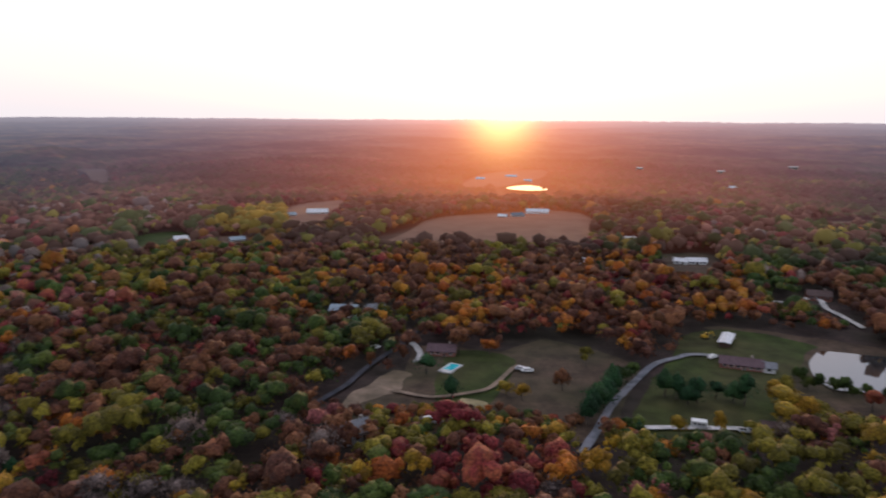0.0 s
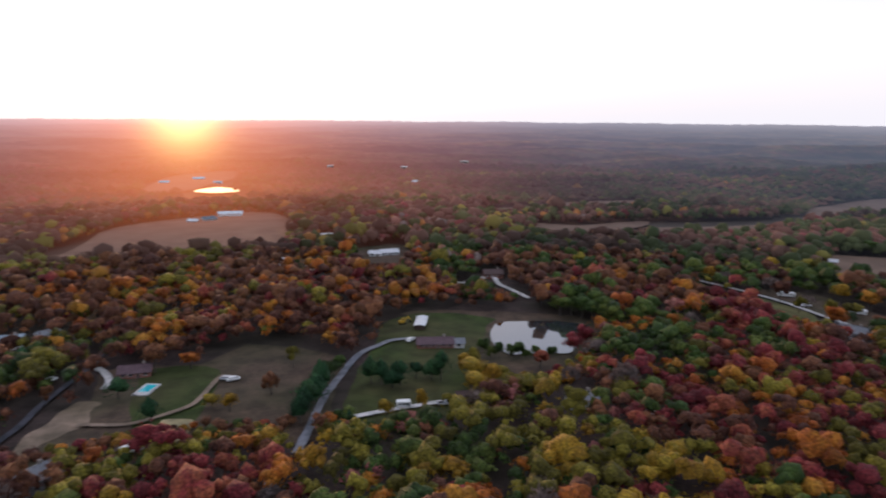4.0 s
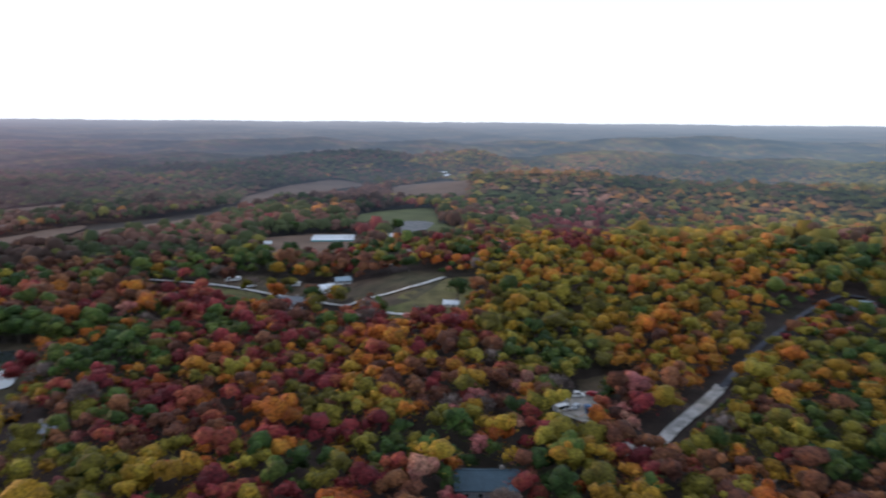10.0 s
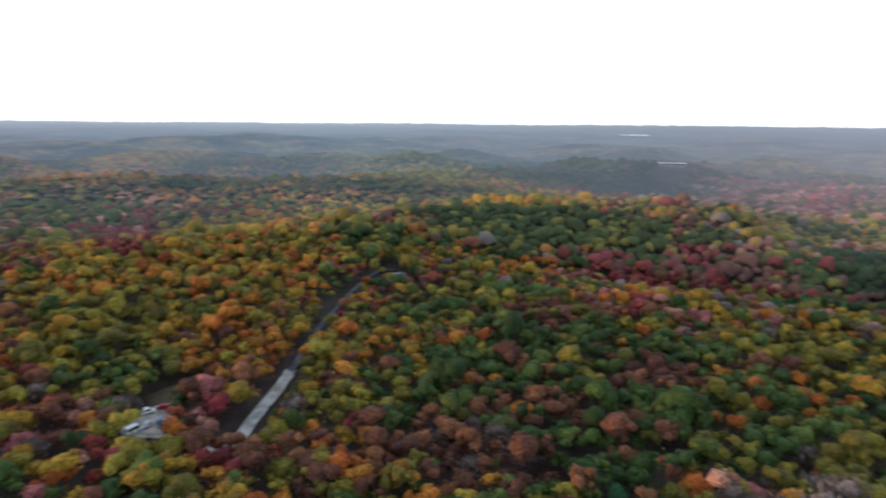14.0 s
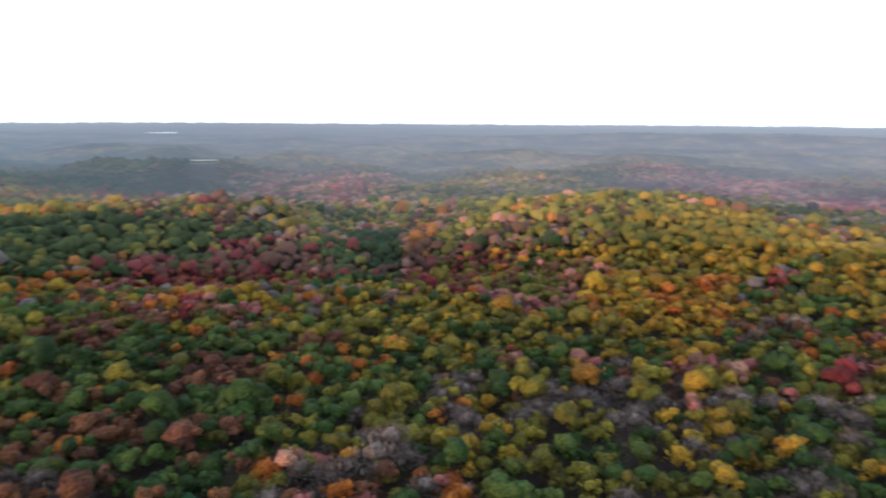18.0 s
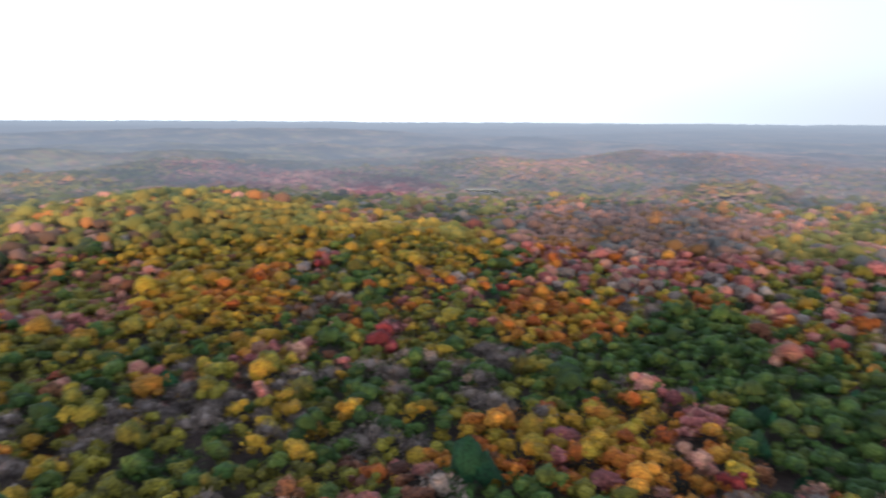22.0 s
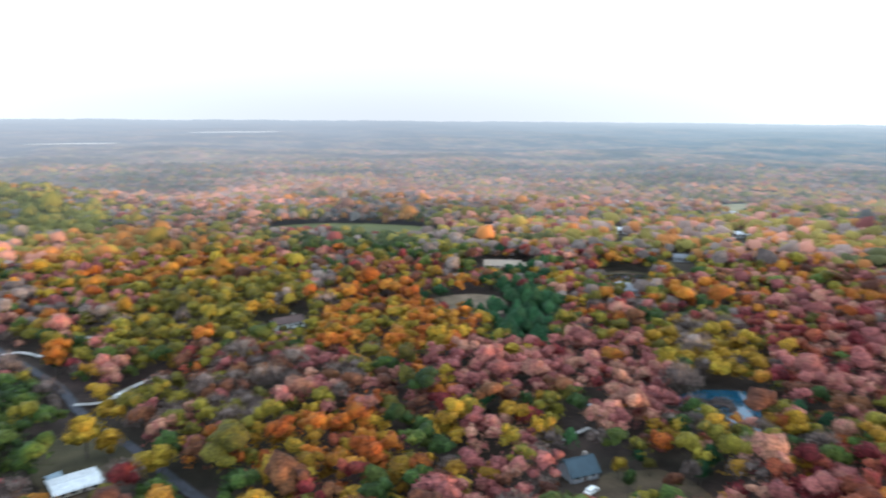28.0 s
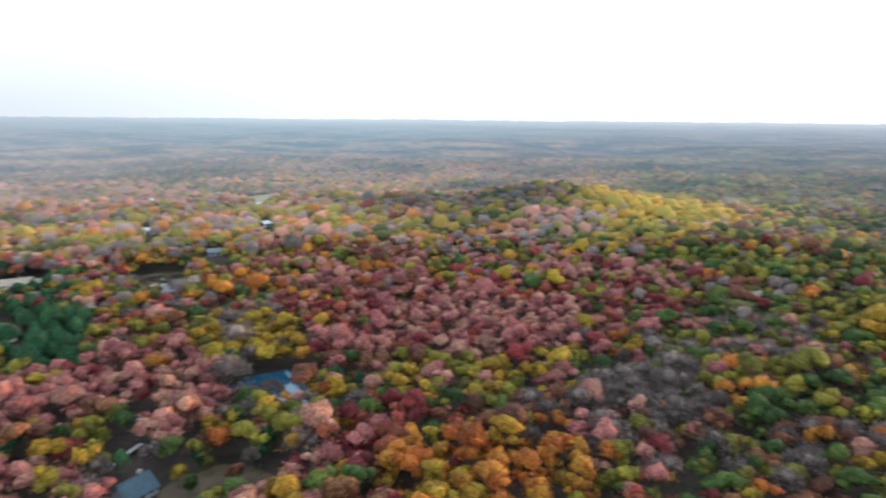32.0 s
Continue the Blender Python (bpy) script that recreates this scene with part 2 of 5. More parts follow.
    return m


# far copies of the woods and soils, with haze painted into them
FAR_WOODS, FAR_GROUND = distance("hazed_woods"), distance("hazed_forest_floor", (0.05, 0.04, 0.03))
FAR_EARTH = {"tan": distance("hazed_stubble", (0.155, 0.103, 0.074)), "brown": distance("hazed_dry_meadow", (0.10, 0.07, 0.05)), "pasture": distance("hazed_pasture", (0.10, 0.105, 0.04)), "straw": distance("hazed_straw", (0.27, 0.23, 0.13))}


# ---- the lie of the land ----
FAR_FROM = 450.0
RIDGES = []


def ridge(front, back, *line):
    # half-widths before and behind the crest; the crest as azimuth, distance, height
    RIDGES.append((front, back, line))


ridge(130, 90, (66, 380, 8), (73, 400, 10), (82, 430, 10), (96, 470, 13), (105, 520, 16), (111, 570, 20), (118, 580, 17), (123, 580, 15), (127, 570, 14), (133, 540, 6), (138, 520, 0))
ridge(90, 120, (66, 860, 4), (70, 880, 13), (74, 900, 21), (79, 900, 27), (87, 900, 27), (93, 900, 21), (100, 900, 16), (110, 900, 11))
ridge(140, 110, (134, 380, 0), (142, 450, 7), (149, 560, 17), (156, 600, 22), (162, 590, 19), (169, 500, 12), (177, 430, 9), (183, 400, 3))
ridge(150, 110, (272, 590, 2), (278, 600, 4), (283, 620, 6), (287, 620, 9), (290, 635, 14), (293, 640, 19), (296, 640, 22), (299, 630, 19), (303, 570, 13), (309, 450, 10), (315, 420, 10), (319, 420, 9), (327, 400, 4), (332, 395, 4), (338, 380, 3), (346, 360, 1))
ridge(55, 45, (150, 330, 0), (154, 330, 4), (163, 330, 4), (170, 330, 0))
ridge(62, 75, (100, 440, 0), (106, 435, -9), (114, 430, -14), (122, 430, -18), (130, 430, -22), (137, 430, -24), (143, 415, -17), (150, 410, -8), (156, 410, 0))
ridge(90, 120, (128, 560, 0), (132, 540, -14), (136, 540, -16), (139, 590, -10), (143, 700, 0))
ridge(90, 130, (74, 600, -6), (80, 610, -14), (95, 640, -14), (105, 690, -10), (118, 730, -8))
ridge(160, 140, (91, 1400, 0), (95, 1400, 0), (99, 1400, 18), (102, 1400, 29), (107, 1400, 10), (112, 1350, 0), (115, 1350, 19), (119, 1350, 11), (124, 1350, 11))
ridge(200, 200, (180, 1500, 0), (186, 1500, 14), (193, 1500, 32), (198, 1500, 27), (203, 1500, 7))
ridge(100, 100, (191, 900, 0), (195, 900, 9), (199, 900, 20), (202, 900, 20), (205, 900, 2))
ridge(110, 100, (205, 760, 0), (209, 760, 6), (213, 760, 19), (218, 760, 21), (223, 760, 8))
ridge(250, 200, (47, 2200, 0), (52, 2200, 5), (59, 2200, 19), (64, 2200, 5), (68, 2200, 17), (71, 2200, 1), (77, 2200, 0), (83, 2200, 12), (87, 2200, 23), (91, 2300, 37), (93, 2300, 39))
ridge(150, 150, (30, 1100, 0), (44, 1200, 4), (53, 1200, 17), (59, 1300, 29), (65, 1400, 38), (71, 1400, 37))
ridge(150, 150, (327, 1700, 0), (328, 1700, 8), (331, 1700, 21), (335, 1700, 10), (340, 1700, 2))
ridge(300, 250, (146, 2600, 14), (164, 2600, 34), (174, 2600, 25), (177, 2600, 9), (180, 2600, 0), (182, 2600, 0))
ridge(300, 250, (84, 2400, 4), (89, 2400, 20), (93, 2400, 27), (98, 2400, 5), (106, 2400, 11))


def base_z(r):
    u = np.clip((r - 560) / 500, 0, 1) * np.clip((3600 - r) / 2000, 0, 1)
    return 57 * np.clip((r - 600) / 4300, 0, 1) ** 1.6 - 13 * u * u * (3 - 2 * u)


def ground_z(x, y):
    """Height of the bare ground: a plain that climbs far out, low swells, and the ridges."""
    x, y = np.asarray(x, float), np.asarray(y, float)
    r, az = np.hypot(x, y), np.degrees(np.arctan2(x, y)) % 360
    u = np.clip((r - 420) / 900, 0, 1)
    z = base_z(r) + u * (1.8 * np.sin(x / 97 + 1.3 * np.sin(y / 131)) * np.cos(y / 113 + 0.7) + 1.6 * np.sin(x / 241 - y / 187 + 2))
    z = z + 6 * np.clip((r - 1350) / 500, 0, 1) * np.clip((3900 - r) / 900, 0, 1) * (np.sin(x / 211 + 1.6 * np.sin(y / 327)) * np.cos(y / 173 + 1.2 * np.sin(x / 290)))
    # rounded hills on the rough side, gentle swells on the plain
    rough = 3 + 8 * np.clip(np.cos(np.radians(az - 125) * 0.9), 0, 1) ** 0.7
    far_out = np.clip((r - 680) / 500, 0, 1) * np.clip((3000 - r) / 1200, 0, 1)
    z = z + far_out * rough * (np.sin(x / 83 + 1.7 * np.sin(y / 149 + 0.4)) * np.sin(y / 97 + 1.5 * np.sin(x / 131)) + 0.8 * np.sin(x / 190 + y / 143 + 1.9 * np.sin((x - y) / 260)))
    top, dip = np.zeros_like(r), np.zeros_like(r)
    for front, back, line in RIDGES:
        line = ((line[0][0] - 5, line[0][1], 0), *line, (line[-1][0] + 5, line[-1][1], 0))
        a, d, h = (np.array(c, float) for c in zip(*line))
        off = (az - a[0] + 90) % 360 - 90 + a[0]
        crest, rise = np.interp(off, a, d), np.interp(off, a, h, left=0, right=0)
        q = (r - crest) / np.where(r < crest, front, back)
        s = rise * np.exp(-q * q)
        top, dip = np.maximum(top, s), np.minimum(dip, s)
    return z + top + dip


# ---- land ----
def pl(az, r):
    """Plan position from the azimuth (degrees, clockwise from the first view) and the distance from the viewpoint."""
    return r * math.sin(radians(az)), r * math.cos(radians(az))


def mesh_of(name, verts, faces, material, smooth=False):
    me = bpy.data.meshes.new(name)
    me.from_pydata(verts, [], faces)
    me.materials.append(material)
    if smooth:
        me.shade_smooth()
    me.update()
    return me


def polar_sheet(name, radii, steps, lift, material):
    a = np.radians(np.arange(steps) * 360 / steps)
    R, A = np.meshgrid(radii, a, indexing="ij")
    X, Y = R * np.sin(A), R * np.cos(A)
    Z = ground_z(X, Y) + lift(X, Y, R)
    n, k = len(radii), steps
    i, j = np.meshgrid(np.arange(n - 1), np.arange(k), indexing="ij")
    q = np.stack([i * k + j, i * k + (j + 1) % k, (i + 1) * k + (j + 1) % k, (i + 1) * k + j], -1).reshape(-1, 4)[:, ::-1]
    return new(name, mesh_of(name, np.stack([X, Y, Z], -1).reshape(-1, 3).tolist(), q.tolist(), material, True))


near_rings = np.concatenate([np.linspace(0.01, 150, 13), np.arange(156, 700, 7), np.arange(706, 1500, 12), np.geomspace(1510, 4940, 40)])
land = polar_sheet("ground", near_rings, 420, lambda x, y, r: 0 * r, EARTH["floor"])
# past FAR_FROM the ground takes the floor with haze painted in
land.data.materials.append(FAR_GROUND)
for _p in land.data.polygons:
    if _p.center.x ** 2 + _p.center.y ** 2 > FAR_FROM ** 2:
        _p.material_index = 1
tagged(land, "leaf-strewn forest ground rolling out to the horizon", "ground", kind="structure")


FAR_EDGE = 1480
CLEARINGS = []
FULL = (1.0, 1.035, 1.07, 1.1)


def spline(pts, closed, per=6):
    n, out = len(pts), []
    for i in range(n if closed else n - 1):
        p = [np.array(pts[(i + k) % n] if closed else pts[min(max(i + k, 0), n - 1)]) for k in (-1, 0, 1, 2)]
        for s in np.arange(per) / per:
            out.append(0.5 * (2 * p[1] + (p[2] - p[0]) * s + (2 * p[0] - 5 * p[1] + 4 * p[2] - p[3]) * s * s + (3 * p[1] - p[0] - 3 * p[2] + p[3]) * s ** 3))
    if not closed:
        out.append(np.array(pts[-1], float))
    return np.array(out)


def inside(poly, x, y):
    c = np.zeros(np.shape(x), bool)
    for (x1, y1), (x2, y2) in zip(poly, np.roll(poly, -1, 0)):
        if y1 != y2:
            c ^= ((y1 > y) != (y2 > y)) & (x < (x2 - x1) * (y - y1) / (y2 - y1) + x1)
    return c


WORDS = {"brown": "dry brown grass", "green": "short green grass", "olive": "rough olive grass", "tan": "pale tan stubble", "dirt": "pale bare dirt", "pasture": "pale green grass", "straw": "pale straw stubble",
         "gravel": "pale gravel", "paved": "worn grey tarmac", "asphalt": "grey asphalt", "tarmac": "shade-darkened tarmac", "concrete": "pale concrete"}
LAYER = [0.0]


def drape(name, poly, material, lift, cell):
    """A sheet that lies on the ground inside an outline."""
    bm = bmesh.new()
    f = bm.faces.new([bm.verts.new((x, y, 0)) for x, y in poly])
    if f.normal.z < 0 or sum(a[0] * b[1] - b[0] * a[1] for a, b in zip(poly, np.roll(poly, -1, 0))) < 0:
        bmesh.ops.reverse_faces(bm, faces=[f])
    lo, hi = poly.min(0), poly.max(0)
    for ax in (0, 1):
        for c in np.arange(lo[ax] + cell / 2, hi[ax], cell):
            co, no = [0, 0, 0], [0, 0, 0]
            co[ax], no[ax] = c, 1
            bmesh.ops.bisect_plane(bm, geom=bm.verts[:] + bm.edges[:] + bm.faces[:], plane_co=co, plane_no=no)
    bmesh.ops.triangulate(bm, faces=bm.faces[:])
    z = ground_z([v.co.x for v in bm.verts], [v.co.y for v in bm.verts])
    for v, h in zip(bm.verts, z):
        v.co.z = h + lift
    me = bpy.data.meshes.new(name)
    bm.to_mesh(me)
    bm.free()
    me.materials.append(material)
    me.shade_smooth()
    return new(name, me)


def field(name, kind, *pts, reach=FULL):
    LAYER[0] += 0.012
    poly = spline([pl(*p) for p in pts], True, 5)
    mid = poly.mean(0)
    if name == "hay_field" and np.hypot(*mid) > FAR_FROM + 30 and len(reach) > 2:
        reach = tuple(np.arange(1.0, 1.15, 0.015))
    poly = poly + np.array([[noise.noise((x * 0.15, y * 0.15, 0)), noise.noise((x * 0.15, y * 0.15, 9))] for x, y in poly]) * min(2.0, 0.01 * np.hypot(*mid))
    CLEARINGS.append((poly, reach))
    if len(reach) >= len(FULL):
        # grass runs on under the first trees on the near side
        away = np.hypot(poly[:, 0], poly[:, 1]) / np.hypot(*mid)
        poly = poly * (1 - 0.07 * np.clip((1.02 - away) / 0.08, 0, 1))[:, None]
    far = np.hypot(*mid) > FAR_FROM + 30
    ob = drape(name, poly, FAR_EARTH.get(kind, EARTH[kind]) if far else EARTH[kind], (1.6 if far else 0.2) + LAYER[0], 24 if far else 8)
    return tagged(ob, "%s of %s between the trees" % (name.replace("_", " "), WORDS[kind]), name.replace("_", " "), kind="structure")


def open_view(az, r, reach):
    """Keeps a building or pond far out in view, with no trees on it or close before it."""
    x, y = pl(az, r)
    CLEARINGS.append((np.array([(x + reach * math.cos(a), y + reach * math.sin(a)) for a in np.arange(12) * math.pi / 6]), (1.0, 1.03, 1.06, 1.09, 1.12, 1.15)))


def lane(name, kind, width, *pts, reach=(1.0, 1.03)):
    LAYER[0] += 0.012
    line = spline([pl(*p) for p in pts], False, 6)
    d = np.gradient(line, axis=0)
    d /= np.linalg.norm(d, axis=1)[:, None]
    side = np.stack([d[:, 1], -d[:, 0]], 1) * width / 2
    ragged = np.array([[1 + 0.22 * noise.noise((x * 0.2, y * 0.2, h)) for x, y in line] for h in (0, 7)])[:, :, None]
    poly = np.concatenate([line + side * ragged[0], (line - side * ragged[1])[::-1]])
    CLEARINGS.append((np.concatenate([line + side * (1 + 3 / width), (line - side * (1 + 3 / width))[::-1]]), reach))
    n, lift = len(line), 0.45 + LAYER[0]
    z = ground_z(poly[:, 0], poly[:, 1]) + lift
    verts = [(x, y, h) for (x, y), h in zip(poly, z)]
    faces = [(i, i + 1, 2 * n - 2 - i, 2 * n - 1 - i) for i in range(n - 1)]
    ob = new(name, mesh_of(name, verts, faces, EARTH[kind]))
    if ob.data.polygons[0].normal.z < 0:
        ob.data.flip_normals()
    return tagged(ob, "narrow %s of %s winding through the woods" % (name, WORDS[kind]), name, kind="structure")


field("meadow", "brown", (22, 312), (29, 304), (37, 304), (38.5, 309), (36, 318), (29, 321), (23, 320), reach=(1.0,))
field("meadow", "brown", (350.3, 213), (352.3, 224), (354.2, 229), (356.7, 237), (357.9, 264), (1.3, 265), (4.9, 260), (8.3, 277), (11.9, 272), (16.6, 253), (15.4, 221), (13.3, 201), (8.6, 202), (4.9, 206), (1.3, 205), (356.9, 206), (352.2, 207))
field("lawn", "green", (359.5, 232), (1.3, 261), (6.0, 254), (6.4, 245), (4.4, 224), (1.8, 217), (360.0, 220))
field("dirt_yard", "dirt", (352.0, 223), (353.7, 227), (355.9, 239), (357.3, 235), (356.1, 224), (353.7, 221), (352.2, 214), (351.3, 215))
field("dirt_patch", "straw", (1.5, 213), (3.9, 211), (3.3, 204), (1.8, 204))
field("lawn", "green", (19.9, 300), (23.6, 316), (29.1, 309), (29.4, 294), (29.0, 275), (27.5, 261), (27.3, 232), (26.4, 219), (22.8, 210), (18.5, 202), (15.9, 208), (17.1, 241), (19.1, 265))
field("pasture", "brown", (27.5, 260), (32.5, 259), (36.4, 265), (33.6, 238), (29.5, 235), (27.6, 241))
field("pond_bank", "brown", (28.3, 276), (29.1, 303), (31.6, 308), (34.5, 311), (37.6, 304), (38.3, 300), (36.4, 263), (33.9, 258), (30.5, 253), (28.6, 262))
field("yard", "brown", (17.9, 480), (21.5, 494), (21.8, 448), (19.8, 424), (18.4, 432))
field("hay_field", "tan", (354.8, 521), (357.4, 569), (0.5, 634), (9.0, 698), (12.0, 651), (11.8, 549), (9.0, 529), (1.8, 531))
field("hay_field", "tan", (347.2, 707), (349.2, 776), (352.2, 800), (351.4, 712), (350.1, 619), (348.2, 577), (347.7, 627))
field("hay_field", "tan", (1.6, 1123), (4.0, 1235), (8.0, 1312), (8.4, 1222), (5.9, 1126), (3.2, 1070))
field("yard", "brown", (341.8, 532), (344.4, 528), (343.9, 500), (342.2, 507))
field("yard", "green", (336.1, 552), (338.9, 567), (339.9, 533), (337.2, 515), (336.0, 504))
field("hay_field", "tan", (41.3, 643), (45.1, 666), (49.1, 706), (52.3, 778), (52.9, 898), (54.6, 987), (57.4, 1072), (60.1, 1167), (62.6, 1128), (59.7, 986), (56.4, 918), (53.2, 769), (50.5, 682), (46.9, 634), (44.2, 617), (41.1, 616))
field("hay_field", "tan", (64.7, 956), (66.9, 1079), (69.8, 1144), (71.1, 875), (68.5, 869), (65.5, 893))
field("hay_field", "pasture", (61.6, 645), (63.9, 689), (67.9, 714), (68.4, 662), (68.5, 621), (66.2, 624), (63.0, 618))
field("hay_field", "tan", (28.2, 736), (31.6, 771), (36.1, 831), (40.5, 852), (40.7, 830), (36.1, 793), (31.6, 736), (28.1, 708))
field("hay_field", "tan", (32.6, 608), (36.8, 608), (41.1, 640), (41.1, 613), (37.2, 590), (33.3, 588))
field("hay_field", "tan", (332.4, 1450), (333.2, 1478), (334.3, 1490), (334.4, 1290), (333.6, 1275), (333.0, 1370))
lane("road", "concrete", 2.6, (329.4, 504), (330.6, 511), (333.0, 510), reach=(1.0, 1.025, 1.05, 1.075))
lane("road", "tarmac", 2.6, (334.6, 533), (336.8, 536), (338.9, 546), reach=(1.0, 1.025, 1.05))
field("playing_field", "pasture", (66.6, 555), (68.6, 592), (69.8, 577), (69.2, 515), (67.2, 515))
field("car_park", "tan", (54.3, 523), (56.6, 532), (59.1, 540), (61.9, 529), (61.5, 489), (58.4, 480), (54.8, 488))
field("car_park", "paved", (65.8, 607), (68.2, 598), (66.7, 555), (65.5, 559))
field("pasture", "pasture", (49.9, 385), (53.3, 366), (54.8, 356), (54.3, 345), (52.2, 350), (50.2, 367))
field("pasture", "pasture", (64.0, 326), (66.6, 332), (69.4, 352), (71.7, 353), (71.4, 324), (69.7, 309), (67.2, 301), (64.7, 303))
field("pasture", "brown", (61.3, 376), (63.6, 373), (67.6, 369), (69.1, 359), (65.9, 336), (62.8, 341), (61.0, 358))
field("yard", "brown", (49.7, 401), (53.3, 407), (55.6, 392), (58.4, 377), (61.0, 365), (60.8, 339), (57.9, 338), (54.3, 363), reach=(1.0,))
field("yard", "brown", (80.5, 231), (81.8, 238), (83.4, 240), (82.9, 228), (81.8, 218), (80.7, 224), reach=(1.0, 1.03, 1.06))
field("car_park", "gravel", (78.5, 209), (80.1, 221), (82.1, 226), (82.3, 215), (82.0, 201), (80.5, 202), reach=(1.0, 1.025, 1.05))
field("car_park", "gravel", (84.1, 189), (85.8, 193), (86.8, 188), (86.2, 181), (84.6, 183), reach=(1.0,))
field("yard", "brown", (216.6, 201), (218.9, 213), (222.3, 203), (223.5, 192), (222.3, 181), (217.7, 172), (216.6, 185), reach=(1.0,))
field("yard", "gravel", (219.7, 308), (221.6, 312), (223.0, 299), (222.2, 294), (221.1, 301), reach=(1.0,))
field("clearing", "brown", (262.7, 167), (264.9, 173), (267.7, 177), (270.1, 174), (272.1, 167), (271.6, 159), (263.6, 153), reach=(1.0, 1.03))
field("pasture", "pasture", (235.0, 575), (238.5, 588), (243.0, 583), (247.6, 563), (248.2, 535), (244.0, 522), (239.0, 524), (235.2, 533), reach=(1.0, 1.02))
field("meadow", "dirt", (247.6, 332), (249.5, 347), (252.1, 350), (254.2, 342), (254.2, 316), (251.1, 312), (248.1, 314), reach=(1.0, 1.02))
field("hay_field", "pasture", (241.5, 524), (244.4, 534), (249.5, 530), (249.1, 515), (244.8, 512), (241.5, 514), reach=(1.0, 1.035))
field("hay_field", "straw", (270.7, 844), (272.2, 895), (273.7, 890), (273.5, 779), (271.2, 728), reach=(1.0, 1.035))
field("pond_bank", "olive", (261.8, 407), (263.8, 421), (266.1, 415), (265.9, 387), (263.4, 382), reach=(1.0, 1.035))
lane("road", "asphalt", 2.6, (12.3, 179), (13.4, 193), (14.2, 207), (14.9, 218), (16.4, 238), (17.8, 257), (19.4, 267), (20.8, 274), (23.8, 276))
lane("driveway", "tarmac", 2.2, (349.3, 211), (350.8, 219), (352.0, 226), (353.5, 240), (355.1, 253), (356.6, 267), (357.5, 277), (358.0, 289))
lane("driveway", "concrete", 2.6, (357.4, 268), (357.9, 262), (358.2, 253), (357.8, 245))
lane("track", "dirt", 1.9, (355.7, 219), (359.0, 213), (1.5, 215), (3.9, 220), (4.9, 227), (6.0, 239), (6.6, 245))
lane("driveway", "concrete", 2.8, (26.0, 375), (27.5, 377), (28.6, 392), (29.3, 388), (29.7, 373), (30.7, 362), (32.2, 345), reach=(1.0, 1.02, 1.035, 1.05, 1.07, 1.09))
lane("driveway", "concrete", 2.4, (17.2, 200), (20.3, 204), (22.6, 207), (24.8, 210), (26.3, 209), reach=(1.0, 1.03, 1.06, 1.09))
lane("road", "concrete", 2.6, (45.4, 412), (48.6, 396), (51.7, 379), (54.6, 359), (57.7, 342), (60.5, 330), (62.3, 333), (65.9, 335), (69.1, 354), reach=(1.0, 1.03, 1.06, 1.09, 1.13))
lane("path", "concrete", 2.2, (65.8, 603), (66.9, 610), (68.2, 596), (67.4, 574), (66.6, 555))
lane("path", "concrete", 2.0, (66.7, 526), (67.7, 516), (68.8, 505))
lane("path", "concrete", 1.8, (64.2, 303), (65.2, 297), (66.5, 293))
lane("road", "gravel", 4.2, (88.5, 203), (90.1, 219), (91.3, 234), (91.9, 244), reach=(1.0, 1.03, 1.06, 1.09, 1.12))
lane("road", "gravel", 4.0, (88.5, 203), (87.7, 195), (86.8, 190), (85.7, 186), reach=(1.0,))
lane("road", "tarmac", 3.0, (212.3, 369), (214.2, 328), (216.6, 286), (218.9, 253), (220.3, 225), (223.5, 196), (226.4, 173), (229.3, 157), (231.7, 146), reach=(1.0, 1.03, 1.06))
lane("driveway", "concrete", 2.0, (219.7, 235), (221.8, 233), (223.2, 240), (225.0, 247), (227.0, 252), reach=(1.0, 1.03, 1.055))
lane("driveway", "concrete", 2.0, (215.0, 300), (216.6, 300), (218.0, 290), reach=(1.0, 1.03, 1.055))
# upper stretch of the gravel road, its shade put into a dark colour
lane("road", "tarmac", 2.4, (91.9, 242), (94.3, 289), (95.9, 317), (97.3, 345), (99.2, 376), (100.9, 384), reach=(1.0, 1.018, 1.034))
lane("driveway", "concrete", 1.4, (259.7, 186), (260.6, 191), (261.8, 196))


# ---- things ----
def part(name, bm, material, parent=None, label=""):
    me = bpy.data.meshes.new(name)
    bm.to_mesh(me)
    bm.free()
    me.materials.append(material)
    ob = new(name, me)
    ob.parent = parent
    return tagged(ob, label)


def box(x0, x1, y0, y1, z0, z1, bevel=0.0):
    bm = bmesh.new()
    bmesh.ops.create_cube(bm, size=1, matrix=Matrix.LocRotScale(((x0 + x1) / 2, (y0 + y1) / 2, (z0 + z1) / 2), None, (x1 - x0, y1 - y0, z1 - z0)))
    if bevel:
        bmesh.ops.bevel(bm, geom=bm.edges[:], offset=bevel, segments=2, affect="EDGES", profile=0.5)
    return bm


def prism(profile, y0, y1):
    """A closed outline in x and z, drawn out along y."""
    bm = bmesh.new()
    a, b = ([bm.verts.new((x, y, z)) for x, z in profile] for y in (y0, y1))
    bm.faces.new(a)
    bm.faces.new(b[::-1])
    for i in range(len(a)):
        j = (i + 1) % len(a)
        bm.faces.new((a[j], a[i], b[i], b[j]))
    bmesh.ops.recalc_face_normals(bm, faces=bm.faces[:])
    return bm


def plain(name, colour, rough=0.7, metal=0.0, grain=0.15, scale=1.2):
    m, nt, b = shader(name, rough, metal)
    lo, hi = (tuple(min(1, c * k) for c in colour) for k in (1 - grain, 1 + grain))
    nt.links.new(ramp(nt, noise_node(nt, scale, 6), (0.3, lo), (0.7, hi)), b.inputs["Base Color"])
    return m


